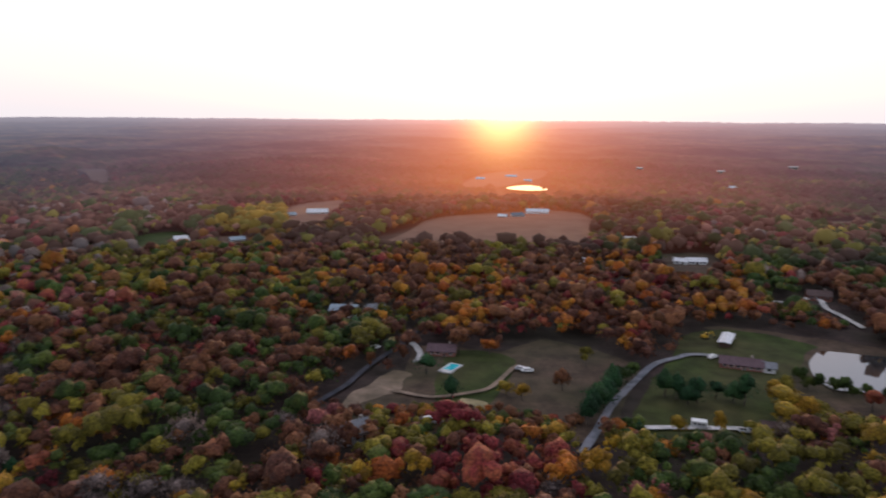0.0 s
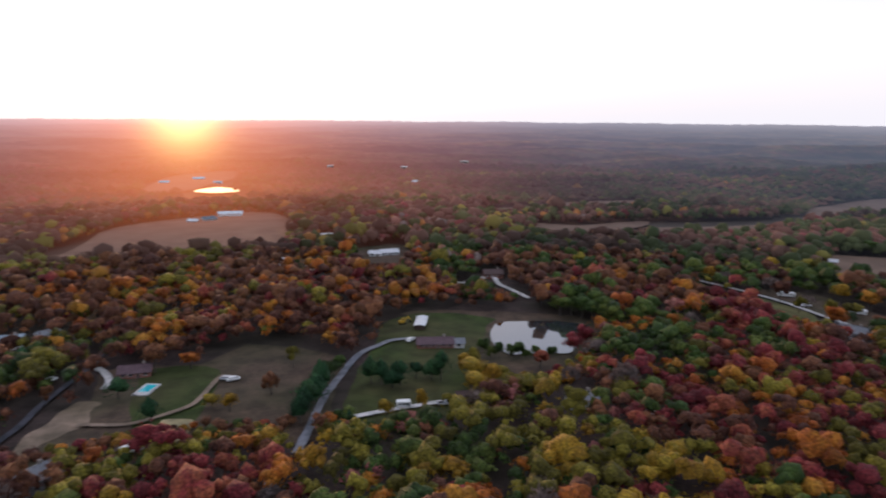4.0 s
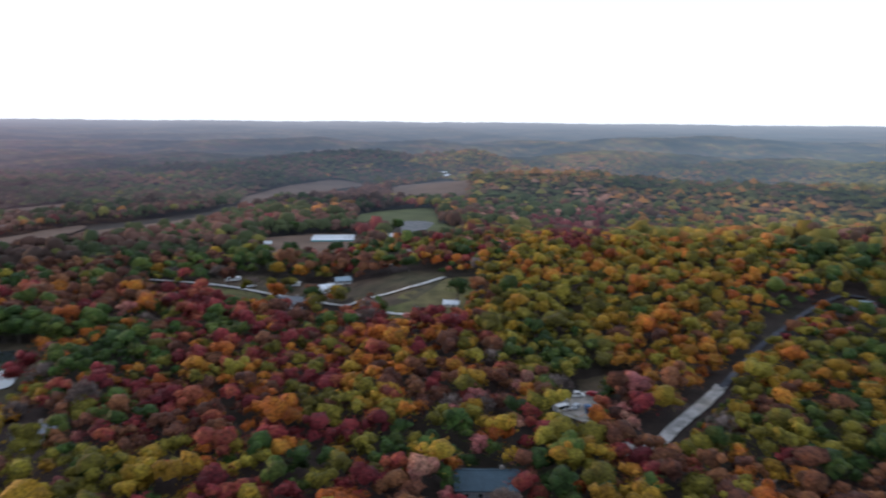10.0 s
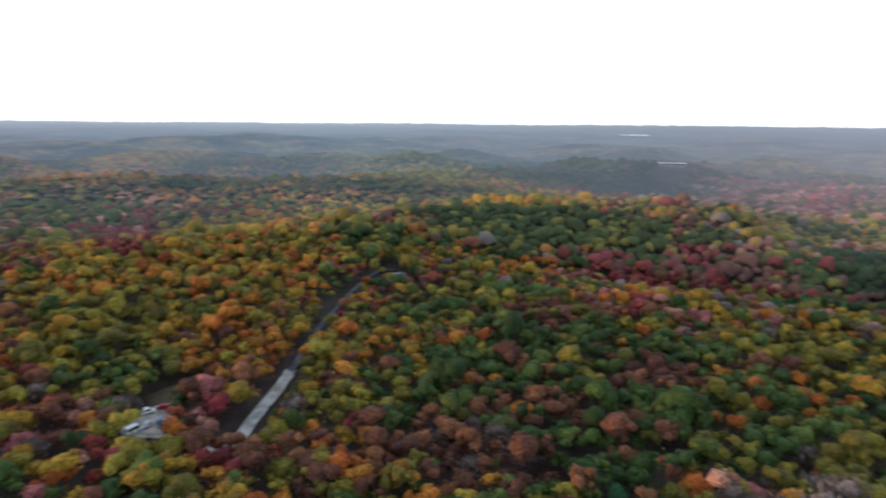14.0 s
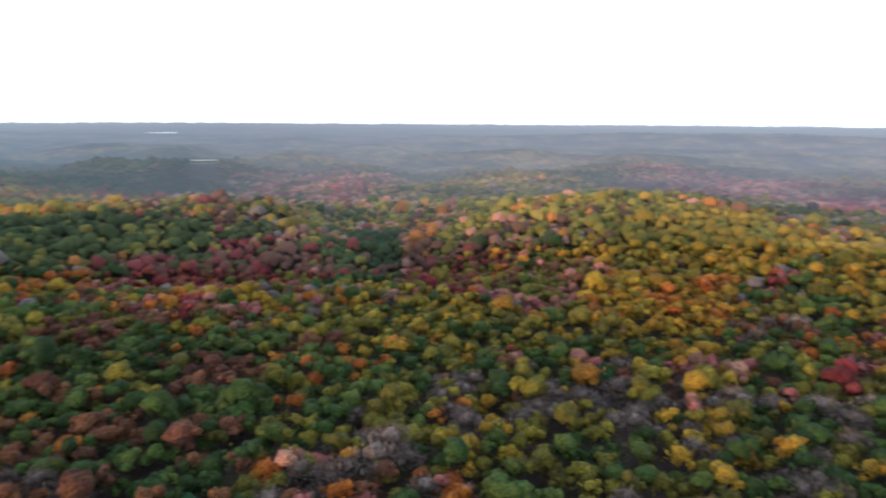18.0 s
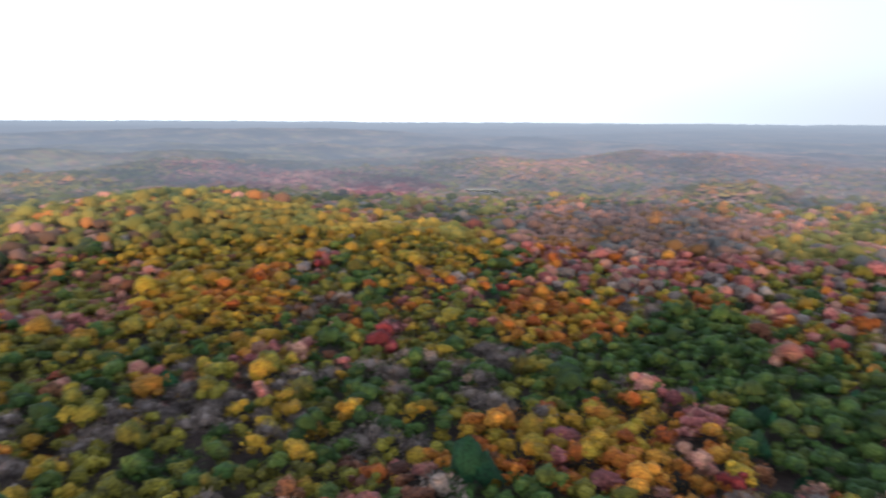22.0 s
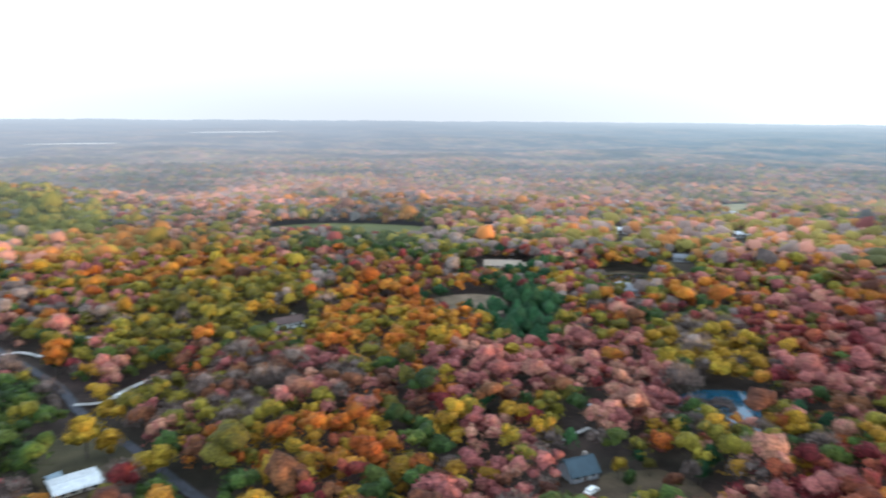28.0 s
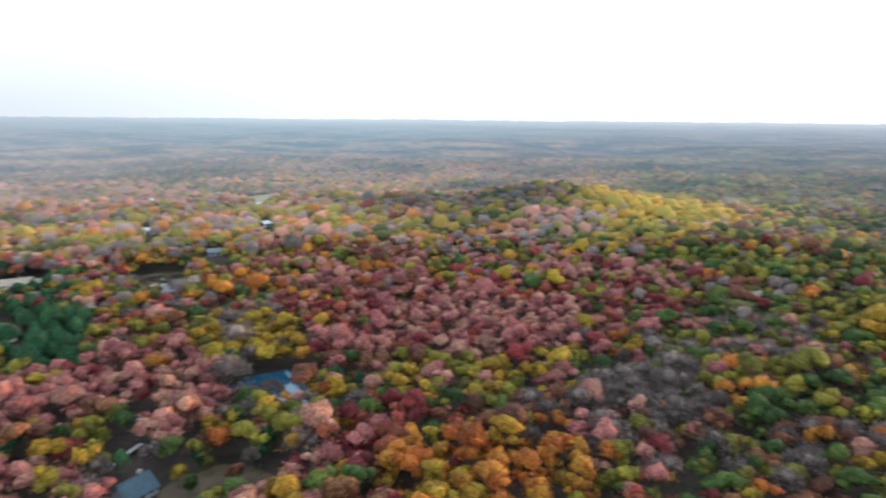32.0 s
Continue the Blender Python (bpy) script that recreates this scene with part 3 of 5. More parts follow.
def ribbed(name, colour, rough, pitch, metal=0.0):
    """Sheet roofing or shingles: courses that run across the slope, with stains."""
    m, nt, b = shader(name, rough, metal)
    tc, w = nt.nodes.new("ShaderNodeTexCoord"), nt.nodes.new("ShaderNodeTexWave")
    w.wave_type, w.bands_direction = "BANDS", "Y"
    w.inputs["Scale"].default_value, w.inputs["Distortion"].default_value = 0.5 / pitch, 0.4
    nt.links.new(tc.outputs["Object"], w.inputs["Vector"])
    c = ramp(nt, noise_node(nt, 0.7, 6), (0.3, tuple(0.8 * k for k in colour)), (0.7, tuple(min(1, 1.15 * k) for k in colour)))
    c = mixed(nt, 1.0, c, ramp(nt, w.outputs["Fac"], (0.1, (0.75, 0.75, 0.75)), (0.4, (1, 1, 1))), "MULTIPLY")
    nt.links.new(c, b.inputs["Base Color"])
    bump(nt, b, w.outputs["Fac"], 0.5, 0.03)
    return m


PAINT = {
    "white": plain("white_siding", (0.74, 0.74, 0.72), 0.6, grain=0.07), "cream": plain("cream_siding", (0.62, 0.56, 0.45), 0.7, grain=0.1), "brick": plain("red_brick", (0.26, 0.11, 0.08), 0.85, grain=0.3, scale=4),
    "grey": plain("grey_siding", (0.30, 0.31, 0.33), 0.7), "timber": plain("dark_timber", (0.07, 0.045, 0.035), 0.8), "teal": plain("teal_paint", (0.10, 0.38, 0.40), 0.5),
    "blue": plain("blue_paint", (0.10, 0.17, 0.30), 0.4), "red": plain("red_paint", (0.30, 0.02, 0.03), 0.35), "silver": plain("silver_paint", (0.45, 0.47, 0.50), 0.3, 0.3), "yellow": plain("yellow_paint", (0.55, 0.33, 0.03), 0.5),
    "black": plain("black_rubber", (0.018, 0.018, 0.018), 0.9), "stone": plain("chimney_stone", (0.28, 0.24, 0.21), 0.9, grain=0.3, scale=3),
}
ROOF = {
    "white": ribbed("white_metal_roof", (0.68, 0.70, 0.72), 0.35, 0.5), "slate": ribbed("slate_blue_roof", (0.055, 0.085, 0.11), 0.6, 0.25), "grey": ribbed("grey_shingles", (0.20, 0.21, 0.23), 0.85, 0.25), "blue": ribbed("blue_grey_metal_roof", (0.30, 0.38, 0.44), 0.45, 0.4),
    "brown": ribbed("brown_shingles", (0.11, 0.075, 0.07), 0.9, 0.25), "tan": ribbed("tan_shingles", (0.36, 0.29, 0.23), 0.9, 0.25), "plum": ribbed("plum_shingles", (0.13, 0.085, 0.095), 0.9, 0.25),
}
ROOF_WORD = {"slate": "dark slate-blue", "white": "white metal", "grey": "grey shingle", "blue": "blue-grey metal", "brown": "dark brown shingle", "tan": "tan shingle", "plum": "plum-brown shingle"}
GLASS, _nt, _b = shader("window_glass", 0.05)
_b.inputs["Base Color"].default_value, _b.inputs["Specular IOR Level"].default_value = (0.02, 0.025, 0.03, 1), 0.6


def stand(ob, az, r, turn=0.0, sink=0.0):
    """Sets a thing on the ground; turn: degrees from facing the viewpoint."""
    x, y = pl(az, r)
    ob.matrix_basis = pose(x, y, float(ground_z(x, y)) - sink, 0, 0, turn - az)
    return ob


def gable_house(name, az, r, turn, long, deep, high, roof, wall, label, pitch=0.45, windows=4, door=True, chimney=True, far=False, clear=3, category="house"):
    """A house with its long side along x and its front towards -y; walls, a gabled roof with eaves, windows in frames, a door."""
    CLEARINGS.append((np.array([pl(az, r) + np.array([math.cos(radians(turn - az)) * a - math.sin(radians(turn - az)) * b, math.sin(radians(turn - az)) * a + math.cos(radians(turn - az)) * b])
                               for a, b in ((-long / 2 - clear, -deep / 2 - clear), (long / 2 + clear, -deep / 2 - clear), (long / 2 + clear, deep / 2 + clear), (-long / 2 - clear, deep / 2 + clear))]), FULL if clear > 4 else (1.0, 1.03)))
    h = new(name)
    x, y, rise = long / 2, deep / 2, deep / 2 * pitch
    bm = prism([(-y, 0), (y, 0), (y, high), (0, high + rise), (-y, high)], -x, x)
    bm.transform(Matrix.Rotation(radians(90), 4, "Z"))
    part("wall", bm, PAINT[wall], h)
    e, t = 0.55, 0.22
    for s in (-1, 1):
        bm = prism([(0, high + rise + 0.03), (s * (y + e), high + 0.03 - e * pitch), (s * (y + e), high + 0.03 - e * pitch + t), (0, high + rise + t + 0.05)], -x - 0.5, x + 0.5)
        bm.transform(Matrix.Rotation(radians(90), 4, "Z"))
        part("roof", bm, ROOF[roof], h, ROOF_WORD[roof] + " roof slope")
    part("ridge_cap", box(-x - 0.5, x + 0.5, -0.18, 0.18, high + rise + t * 0.6, high + rise + t + 0.12), ROOF[roof], h)
    frame_paint = PAINT["white"] if wall != "white" else PAINT["grey"]
    n = windows
    for side in (-1, 1):
        for i in range(n):
            cx = -x + (i + 0.75) * long / (n + 0.5)
            if side < 0 and door and i == n // 2:
                d = part("door", box(cx - 0.5, cx + 0.5, -y - 0.07, -y + 0.05, 0.15, 2.2), PAINT["timber"], h)
                part("door_frame", box(cx - 0.62, cx + 0.62, -y - 0.045, -y + 0.04, 0.1, 2.32), frame_paint, h)
                continue
            fy = side * y
            w = part("window", box(cx - 0.75, cx + 0.75, min(fy, fy + side * 0.06), max(fy, fy + side * 0.06), 1.0, 2.25), frame_paint, h)
            part("pane", box(cx - 0.64, cx + 0.64, min(fy, fy + side * 0.09), max(fy, fy + side * 0.09), 1.1, 2.15), GLASS, w, "dark window pane")
    if chimney:
        part("chimney", box(long * 0.22, long * 0.22 + 0.9, 0.2, 1.0, high, high + rise + 1.1), PAINT["stone"], h)
    stand(h, az, r, turn, 0.1)
    return tagged(h, label, category)


def flat_hall(name, az, r, turn, long, deep, high, roof, wall, label, bays=8):
    """A long low hall with a shallow roof, a band of windows and a parapet."""
    CLEARINGS.append((np.array([pl(az - math.degrees(long / 2 / r), r - deep), pl(az + math.degrees(long / 2 / r), r - deep), pl(az + math.degrees(long / 2 / r), r + deep), pl(az - math.degrees(long / 2 / r), r + deep)]), FULL))
    h = new(name)
    x, y = long / 2, deep / 2
    part("wall", box(-x, x, -y, y, 0, high), PAINT[wall], h)
    bm = prism([(-y - 0.4, high), (y + 0.4, high), (0, high + 0.6)], -x - 0.4, x + 0.4)
    bm.transform(Matrix.Rotation(radians(90), 4, "Z"))
    part("roof", bm, ROOF[roof], h, "shallow " + ROOF_WORD[roof] + " roof")
    for i in range(bays):
        cx = -x + (i + 0.5) * long / bays
        w = part("window", box(cx - long / bays * 0.34, cx + long / bays * 0.34, -y - 0.08, -y + 0.05, 1.0, high - 0.9), PAINT["grey"], h)
        part("pane", box(cx - long / bays * 0.3, cx + long / bays * 0.3, -y - 0.11, -y, 1.15, high - 1.05), GLASS, w, "dark window pane")
    part("door", box(x * 0.4 - 1, x * 0.4 + 1, -y - 0.12, -y + 0.05, 0, 2.3), PAINT["timber"], h)
    stand(h, az, r, turn, 0.1)
    return tagged(h, label, "building")


def vehicle(name, az, r, turn, kind, paint, label):
    """A parked car, pickup or van with its nose to +x."""
    v = new(name)
    long, wide = {"car": (4.5, 1.8), "pickup": (5.6, 1.95), "van": (5.6, 2.05)}[kind]
    x, y = long / 2, wide / 2
    part("body", box(-x, x, -y, y, 0.35, 1.0 if kind != "van" else 1.1, 0.12), PAINT[paint], v)
    a, b, top = {"car": (-0.36, 0.22, 1.5), "pickup": (-0.08, 0.22, 1.85), "van": (-0.48, 0.3, 2.2)}[kind]
    bm = prism([(a * long, 0.98), (b * long + 0.75, 0.98), (b * long, top), (a * long + 0.2, top)], -y + 0.12, y - 0.12)
    cab = part("cabin", bm, PAINT[paint], v)
    for s in (-1, 1):
        bm = prism([(a * long + 0.3, 1.12), (b * long + 0.45, 1.12), (b * long - 0.05, top - 0.15), (a * long + 0.35, top - 0.15)], s * (y - 0.10) - 0.03, s * (y - 0.10) + 0.03)
        part("side_window", bm, GLASS, cab, "dark side window")
    bm = prism([(b * long + 0.66, 1.1), (b * long + 0.72, 1.1), (b * long + 0.13, top - 0.12), (b * long + 0.07, top - 0.12)], -y + 0.25, y - 0.25)
    part("windscreen", bm, GLASS, cab, "dark windscreen")
    if kind == "pickup":
        part("bed", box(-x + 0.12, -0.1 * long, -y + 0.15, y - 0.15, 0.9, 1.02), PAINT["black"], v, "dark open load bed")
    for sx in (-0.31, 0.31):
        for s in (-1, 1):
            bm = bmesh.new()
            bmesh.ops.create_cone(bm, segments=16, radius1=0.35, radius2=0.35, depth=0.24, cap_ends=True, matrix=Matrix.Translation((sx * long, s * (y - 0.1), 0.35)) @ Matrix.Rotation(radians(90), 4, "X"))
            w = part("wheel", bm, PAINT["black"], v)
            bm = bmesh.new()
            bmesh.ops.create_cone(bm, segments=12, radius1=0.2, radius2=0.2, depth=0.26, cap_ends=True, matrix=Matrix.Translation((sx * long, s * (y - 0.1), 0.35)) @ Matrix.Rotation(radians(90), 4, "X"))
            part("rim", bm, PAINT["silver"], w, "silver wheel rim")
    for s in (-1, 1):
        part("headlight", box(x - 0.06, x + 0.02, s * (y - 0.35) - 0.2, s * (y - 0.35) + 0.2, 0.68, 0.86), PAINT["white"], v)
    x0, y0 = pl(az, r)
    v.matrix_basis = pose(x0, y0, float(ground_z(x0, y0)) + 0.5, 0, 0, turn - az)
    return tagged(v, label, {"car": "car", "pickup": "pickup", "van": "van"}[kind], "parked vehicles")


def trailer(az, r, turn, long, label):
    t = new("trailer")
    x = long / 2
    part("body", box(-x, x, -1.15, 1.15, 0.7, 2.7, 0.1), PAINT["white"], t)
    part("stripe", box(-x + 0.1, x - 0.1, -1.17, 1.17, 1.25, 1.45), PAINT["grey"], t, "grey side stripe")
    for cx in (-x * 0.55, 0, x * 0.55):
        part("window", box(cx - 0.5, cx + 0.5, -1.18, 1.18, 1.65, 2.2), GLASS, t)
    part("drawbar", box(x, x + 1.2, -0.08, 0.08, 0.6, 0.75), PAINT["black"], t)
    for s in (-1, 1):
        bm = bmesh.new()
        bmesh.ops.create_cone(bm, segments=14, radius1=0.38, radius2=0.38, depth=0.25, cap_ends=True, matrix=Matrix.Translation((-0.4, s * 1.0, 0.38)) @ Matrix.Rotation(radians(90), 4, "X"))
        part("wheel", bm, PAINT["black"], t)
    x0, y0 = pl(az, r)
    t.matrix_basis = pose(x0, y0, float(ground_z(x0, y0)) + 0.45, 0, 0, turn - az)
    return tagged(t, label, "trailer")


def digger(az, r, turn):
    d = new("digger")
    for s in (-1, 1):
        part("track", box(-1.5, 1.5, s * 0.85 - 0.22, s * 0.85 + 0.22, 0, 0.7, 0.2), PAINT["black"], d)
    part("body", box(-1.4, 1.0, -0.95, 0.95, 0.75, 1.7, 0.12), PAINT["yellow"], d)
    c = part("cab", box(-0.2, 1.0, -0.9, 0.2, 1.7, 2.7, 0.08), PAINT["yellow"], d)
    part("window", box(-0.1, 1.03, -0.93, 0.23, 1.95, 2.55), GLASS, c)
    part("boom", prism([(0.9, 1.3), (3.0, 3.2), (3.1, 2.9), (1.1, 1.1)], 0.35, 0.65), PAINT["yellow"], d)
    part("dipper", prism([(2.9, 3.2), (3.2, 3.0), (4.1, 1.0), (3.9, 1.0)], 0.38, 0.62), PAINT["yellow"], d)
    part("bucket", prism([(3.7, 1.1), (4.3, 1.0), (4.2, 0.3), (3.6, 0.4)], 0.1, 0.9), PAINT["black"], d)
    stand(d, az, r, turn)
    d.location.z += 0.25
    return tagged(d, "small yellow tracked digger parked on the lawn", "digger")


WATER = {}
# the blue water's base colour carries a painted reflection of the sky
for _name, _colour in (("pond", (0.03, 0.035, 0.036)), ("blue", (0.012, 0.06, 0.105))):
    m, nt, b = shader(_name + "_water", 0.03)
    b.inputs["Base Color"].default_value, b.inputs["IOR"].default_value, b.inputs["Specular IOR Level"].default_value = (*_colour, 1), 2.4 if _name == "pond" else 1.6, 0.5
    bump(nt, b, noise_node(nt, 0.8, 3), 0.06, 0.08)
    WATER[_name] = m


def water(kind, label, lift, *pts, reach=FULL):
    poly = spline([pl(*p) for p in pts], True, 6)
    CLEARINGS.append((poly, reach))
    z = float(ground_z(*poly.mean(0))) + lift
    bm = bmesh.new()
    f = bm.faces.new([bm.verts.new((x, y, z)) for x, y in poly])
    bm.normal_update()
    if f.normal.z < 0:
        f.normal_flip()
    return tagged(part("water", bm, WATER[kind]), label, "water", kind="structure")




# ---- the hamlet round the pool, the pond and the long lawn ----
water("pond", "still bright pond reflecting the evening sky", 0.9, (29.0, 281), (29.2, 291), (29.7, 300), (31.4, 303), (34.1, 306), (36.2, 305), (37.2, 300), (36.5, 279), (35.8, 264), (34.3, 262), (32.5, 260), (30.7, 258), (29.5, 267), reach=(0.985, *FULL))
water("pond", "bright narrow pond in the sunlit hay fields", 4.0, (5.2, 975), (6.0, 1010), (7.2, 1025), (8.4, 990), (8.4, 960), (6.7, 950))
water("blue", "woodland pond below a dark bank, its sky reflection painted blue", 0.9, (268.7, 227), (270.0, 236), (272.3, 241), (274.6, 242), (275.8, 234), (275.9, 219), (275.1, 210), (273.3, 206), (271.2, 210), (269.6, 216), reach=(1.0,))
water("pond", "small dark pond among the trees", 0.9, (262.1, 402), (263.8, 413), (265.6, 412), (265.5, 394), (263.4, 387))
gable_house("house", 0.1, 257, -8, 10.5, 7, 2.3, "plum", "brick", "low brick house with a plum-brown roof beside a swimming pool")
gable_house("house", 24.3, 268, 4, 14.5, 7, 2.2, "plum", "brick", "long low brick house with a plum-brown roof on the lawn", windows=6)
gable_house("garage", 26.3, 268, 4, 4.4, 5, 2.3, "grey", "white", "white garage with a grey roof beside the long house", windows=1, door=False, chimney=False, category="garage")
gable_house("shed", 23.1, 296, 84, 14, 4, 2.3, "white", "timber", "long narrow shed with a bright white metal roof on the lawn", pitch=0.15, windows=1, door=False, chimney=False, category="shed")
gable_house("shed", 26.9, 213, 10, 5, 4, 2.5, "brown", "timber", "dark timber shed at the end of a pale driveway", windows=1, door=False, chimney=False, category="shed")
gable_house("house", 29.1, 394, 12, 11, 8, 2.8, "brown", "brick", "brick house with a dark brown roof above a pale driveway")
gable_house("house", 20.4, 459, 14, 12, 7, 2.2, "white", "white", "long white house with a white roof among trees", windows=5)
gable_house("garage", 19.3, 455, -10, 8, 6, 2.3, "white", "white", "white garage with a white roof beside the long house", windows=2, chimney=False, category="garage")
gable_house("house", 351.8, 313, -14, 12, 8, 3.0, "blue", "white", "white house with a pale blue-grey roof half hidden by trees", clear=2)
gable_house("house", 354.4, 316, 20, 8, 6, 2.8, "grey", "white", "small white house with a grey roof half hidden by trees", windows=2)
gable_house("house", 352.4, 187, 30, 11, 8, 3.0, "grey", "grey", "grey house with a grey shingle roof deep in the woods", clear=-2)
gable_house("barn", 7.8, 668, 3, 21, 8, 4.2, "white", "white", "long white barn with a white metal roof in the hay field", windows=6, chimney=False, category="barn")
gable_house("farmhouse", 6.2, 640, 15, 11, 8, 3.2, "grey", "white", "white farmhouse with a grey roof in the hay field")
gable_house("farmhouse", 5.0, 634, -20, 8, 6, 2.8, "white", "white", "small white farm building with a white roof in the hay field", windows=2, chimney=False)
gable_house("house", 349.8, 662, -5, 19, 11, 3.4, "white", "white", "white house with a white metal roof beside a hay field", windows=6)
gable_house("house", 347.6, 646, 10, 10, 7, 3.0, "blue", "white", "small white house with a blue-grey roof beside a hay field", windows=3)
gable_house("house", 339.2, 526, 0, 9, 7, 3.0, "white", "white", "small white house with a white roof among dark trees", windows=2)
gable_house("house", 343.4, 512, 12, 10, 7, 3.0, "blue", "white", "small white house with a blue-grey roof beside a brown yard", windows=3)
gable_house("house", 331.5, 620, 0, 12, 8, 3.2, "white", "white", "white house with a white metal roof in the dark woods", windows=3)
gable_house("house", 15.3, 525, 5, 8, 6, 2.8, "white", "white", "small white house with a white roof among rusty oaks", windows=2)
gable_house("house", 11.9, 434, -10, 7, 6, 2.8, "white", "white", "small white cottage half hidden by rusty oaks", windows=2)
gable_house("house", 14.2, 418, 25, 8, 6, 2.8, "grey", "cream", "small cream cottage with a grey roof among oaks", windows=2)
gable_house("house", 26.3, 823, 0, 12, 8, 3.2, "white", "white", "white house with a white roof at the edge of far woods", windows=3)
gable_house("house", 22.5, 1072, 0, 16, 9, 3.4, "white", "white", "white house with a white roof in distant woods", windows=3)
gable_house("house", 330.6, 1495, 5, 24, 10, 3, "white", "white", "white house with a white roof beside a far hay field", windows=3, chimney=False, clear=5)
gable_house("house", 339.4, 517, -10, 9, 6, 2.4, "white", "white", "small white house with a white roof by the dark road", windows=2, chimney=False, clear=4)
gable_house("house", 335.2, 452, 20, 8, 6, 2.4, "white", "white", "small white house half hidden by olive trees", windows=2, chimney=False, clear=4)
gable_house("house", 3.1, 1141, 0, 14, 8, 3, "white", "white", "white farmhouse with a white roof by the bright pond", windows=3, chimney=False, clear=5)
gable_house("barn", 5.6, 1187, 8, 18, 9, 3, "white", "white", "white barn with a white roof in the glowing hay fields", windows=3, chimney=False, clear=5)
gable_house("shed", 7.0, 1123, -10, 12, 7, 2.6, "white", "white", "white shed with a white roof in the glowing hay fields", windows=2, chimney=False, clear=5)
gable_house("house", 15.3, 516, 10, 8, 6, 2.4, "white", "white", "small white cottage among rusty oaks beyond the meadow", windows=2, chimney=False, clear=3)
gable_house("house", 26.3, 807, 0, 9, 7, 2.6, "white", "white", "small white house in the dark far woods", windows=2, chimney=False, clear=4)
gable_house("house", 69.0, 1250, 0, 15, 8, 3, "white", "white", "white house with a white roof below the dark hills", windows=3, chimney=False, clear=5)
vehicle("car", 22.2, 273, 60, "car", "white", "white car parked at the end of the curving road")
vehicle("pickup", 25.3, 209, 20, "pickup", "silver", "silver pickup parked on the pale driveway")
trailer(21.6, 206, 4, 4.4, "long white travel trailer parked on the pale driveway")
vehicle("car", 7.4, 239, 10, "car", "white", "white car parked in the dry meadow")
vehicle("car", 6.9, 240, -30, "car", "silver", "silver car parked in the dry meadow")
vehicle("car", 354.3, 262, 40, "car", "white", "white car parked by the dark driveway")
vehicle("van", 359.3, 194, 20, "van", "white", "white van parked under the trees")
digger(21.5, 298, 20)


def swimming_pool(az, r, turn):
    p = new("swimming_pool")
    deck = bmesh.new()
    for b in ((-5.4, 5.4, -3.5, -2.7), (-5.4, 5.4, 2.7, 3.5), (-5.4, -4.7, -2.7, 2.7), (4.7, 5.4, -2.7, 2.7)):
        bmesh.ops.create_cube(deck, size=1, matrix=Matrix.LocRotScale(((b[0] + b[1]) / 2, (b[2] + b[3]) / 2, 0.35), None, (b[1] - b[0], b[3] - b[2], 0.5)))
    part("deck", deck, EARTH["concrete"], p, "pale concrete deck")
    for b in ((-4.7, 4.7, -2.7, -2.45), (-4.7, 4.7, 2.45, 2.7), (-4.7, -4.45, -2.45, 2.45), (4.45, 4.7, -2.45, 2.45)):
        part("coping", box(*b, 0.3, 0.68), PAINT["white"], p, "white pool coping")
    m, nt, bs = shader("pool_water", 0.08)
    nt.links.new(ramp(nt, noise_node(nt, 0.5, 3), (0.3, (0.01, 0.36, 0.42)), (0.7, (0.03, 0.50, 0.56))), bs.inputs["Base Color"])
    part("pool_water", box(-4.45, 4.45, -2.45, 2.45, 0.1, 0.5), m, p, "turquoise pool water")
    part("patio", box(-7.6, -5.4, -3.5, 3.5, 0.1, 0.6), EARTH["concrete"], p, "pale concrete patio")
    stand(p, az, r, turn)
    p.scale = (0.76, 0.76, 1.0)
    return tagged(p, "turquoise swimming pool with a pale concrete deck", "swimming pool")


swimming_pool(0.9, 241, 62)

# ---- the village behind the crimson woods ----
flat_hall("school", 59.9, 515, -4, 30, 24, 3.0, "white", "teal", "long low building with a bright white roof and teal wall")
flat_hall("hall", 65.4, 520, 6, 22, 18, 3.0, "white", "cream", "low cream building with a bright white roof beside a green field", 6)
gable_house("house", 60.6, 380, 8, 8, 6, 2.2, "blue", "white", "white house with a pale blue-grey roof beside a pasture")
gable_house("house", 56.3, 334, -12, 12, 9, 3.0, "grey", "grey", "wide grey house with a grey shingle roof by the pale road", windows=5)
gable_house("house", 59.2, 361, 25, 8, 6, 2.8, "white", "white", "small white house with a white roof by the pale road", windows=2)
gable_house("house", 43.7, 424, 0, 7, 6, 2.8, "white", "white", "small white house above the crimson woods", windows=2)
gable_house("house", 69.7, 307, -10, 6.5, 4.5, 1.9, "white", "cream", "small cream house with a white roof by a pasture", windows=2)
gable_house("shed", 54.5, 500, 0, 7, 5, 2.6, "white", "white", "small white shed at the edge of a gravel yard", windows=1, chimney=False, category="shed")
gable_house("house", 69.3, 1215, 0, 17, 10, 3.6, "white", "white", "white house with a white roof below distant hills", windows=4)
gable_house("shed", 64.3, 402, 10, 5, 4, 2.5, "white", "white", "small white shed beside the woods", windows=1, chimney=False, category="shed")
gable_house("house", 36.9, 215, 20, 9, 7, 3.0, "grey", "grey", "small grey house with a grey roof hidden by a leafless tree", windows=2, clear=3)
trailer(51.8, 393, 10, 8, "white trailer parked in a brown yard")
trailer(56.4, 374, -8, 9, "long white trailer parked behind the pale road")
vehicle("car", 53.2, 377, 30, "car", "white", "white car parked in a brown yard")
vehicle("van", 42.3, 212, 15, "van", "silver", "silver van parked under a leafless tree")
vehicle("pickup", 80.4, 219, 15, "pickup", "white", "white pickup parked on the gravel lot")
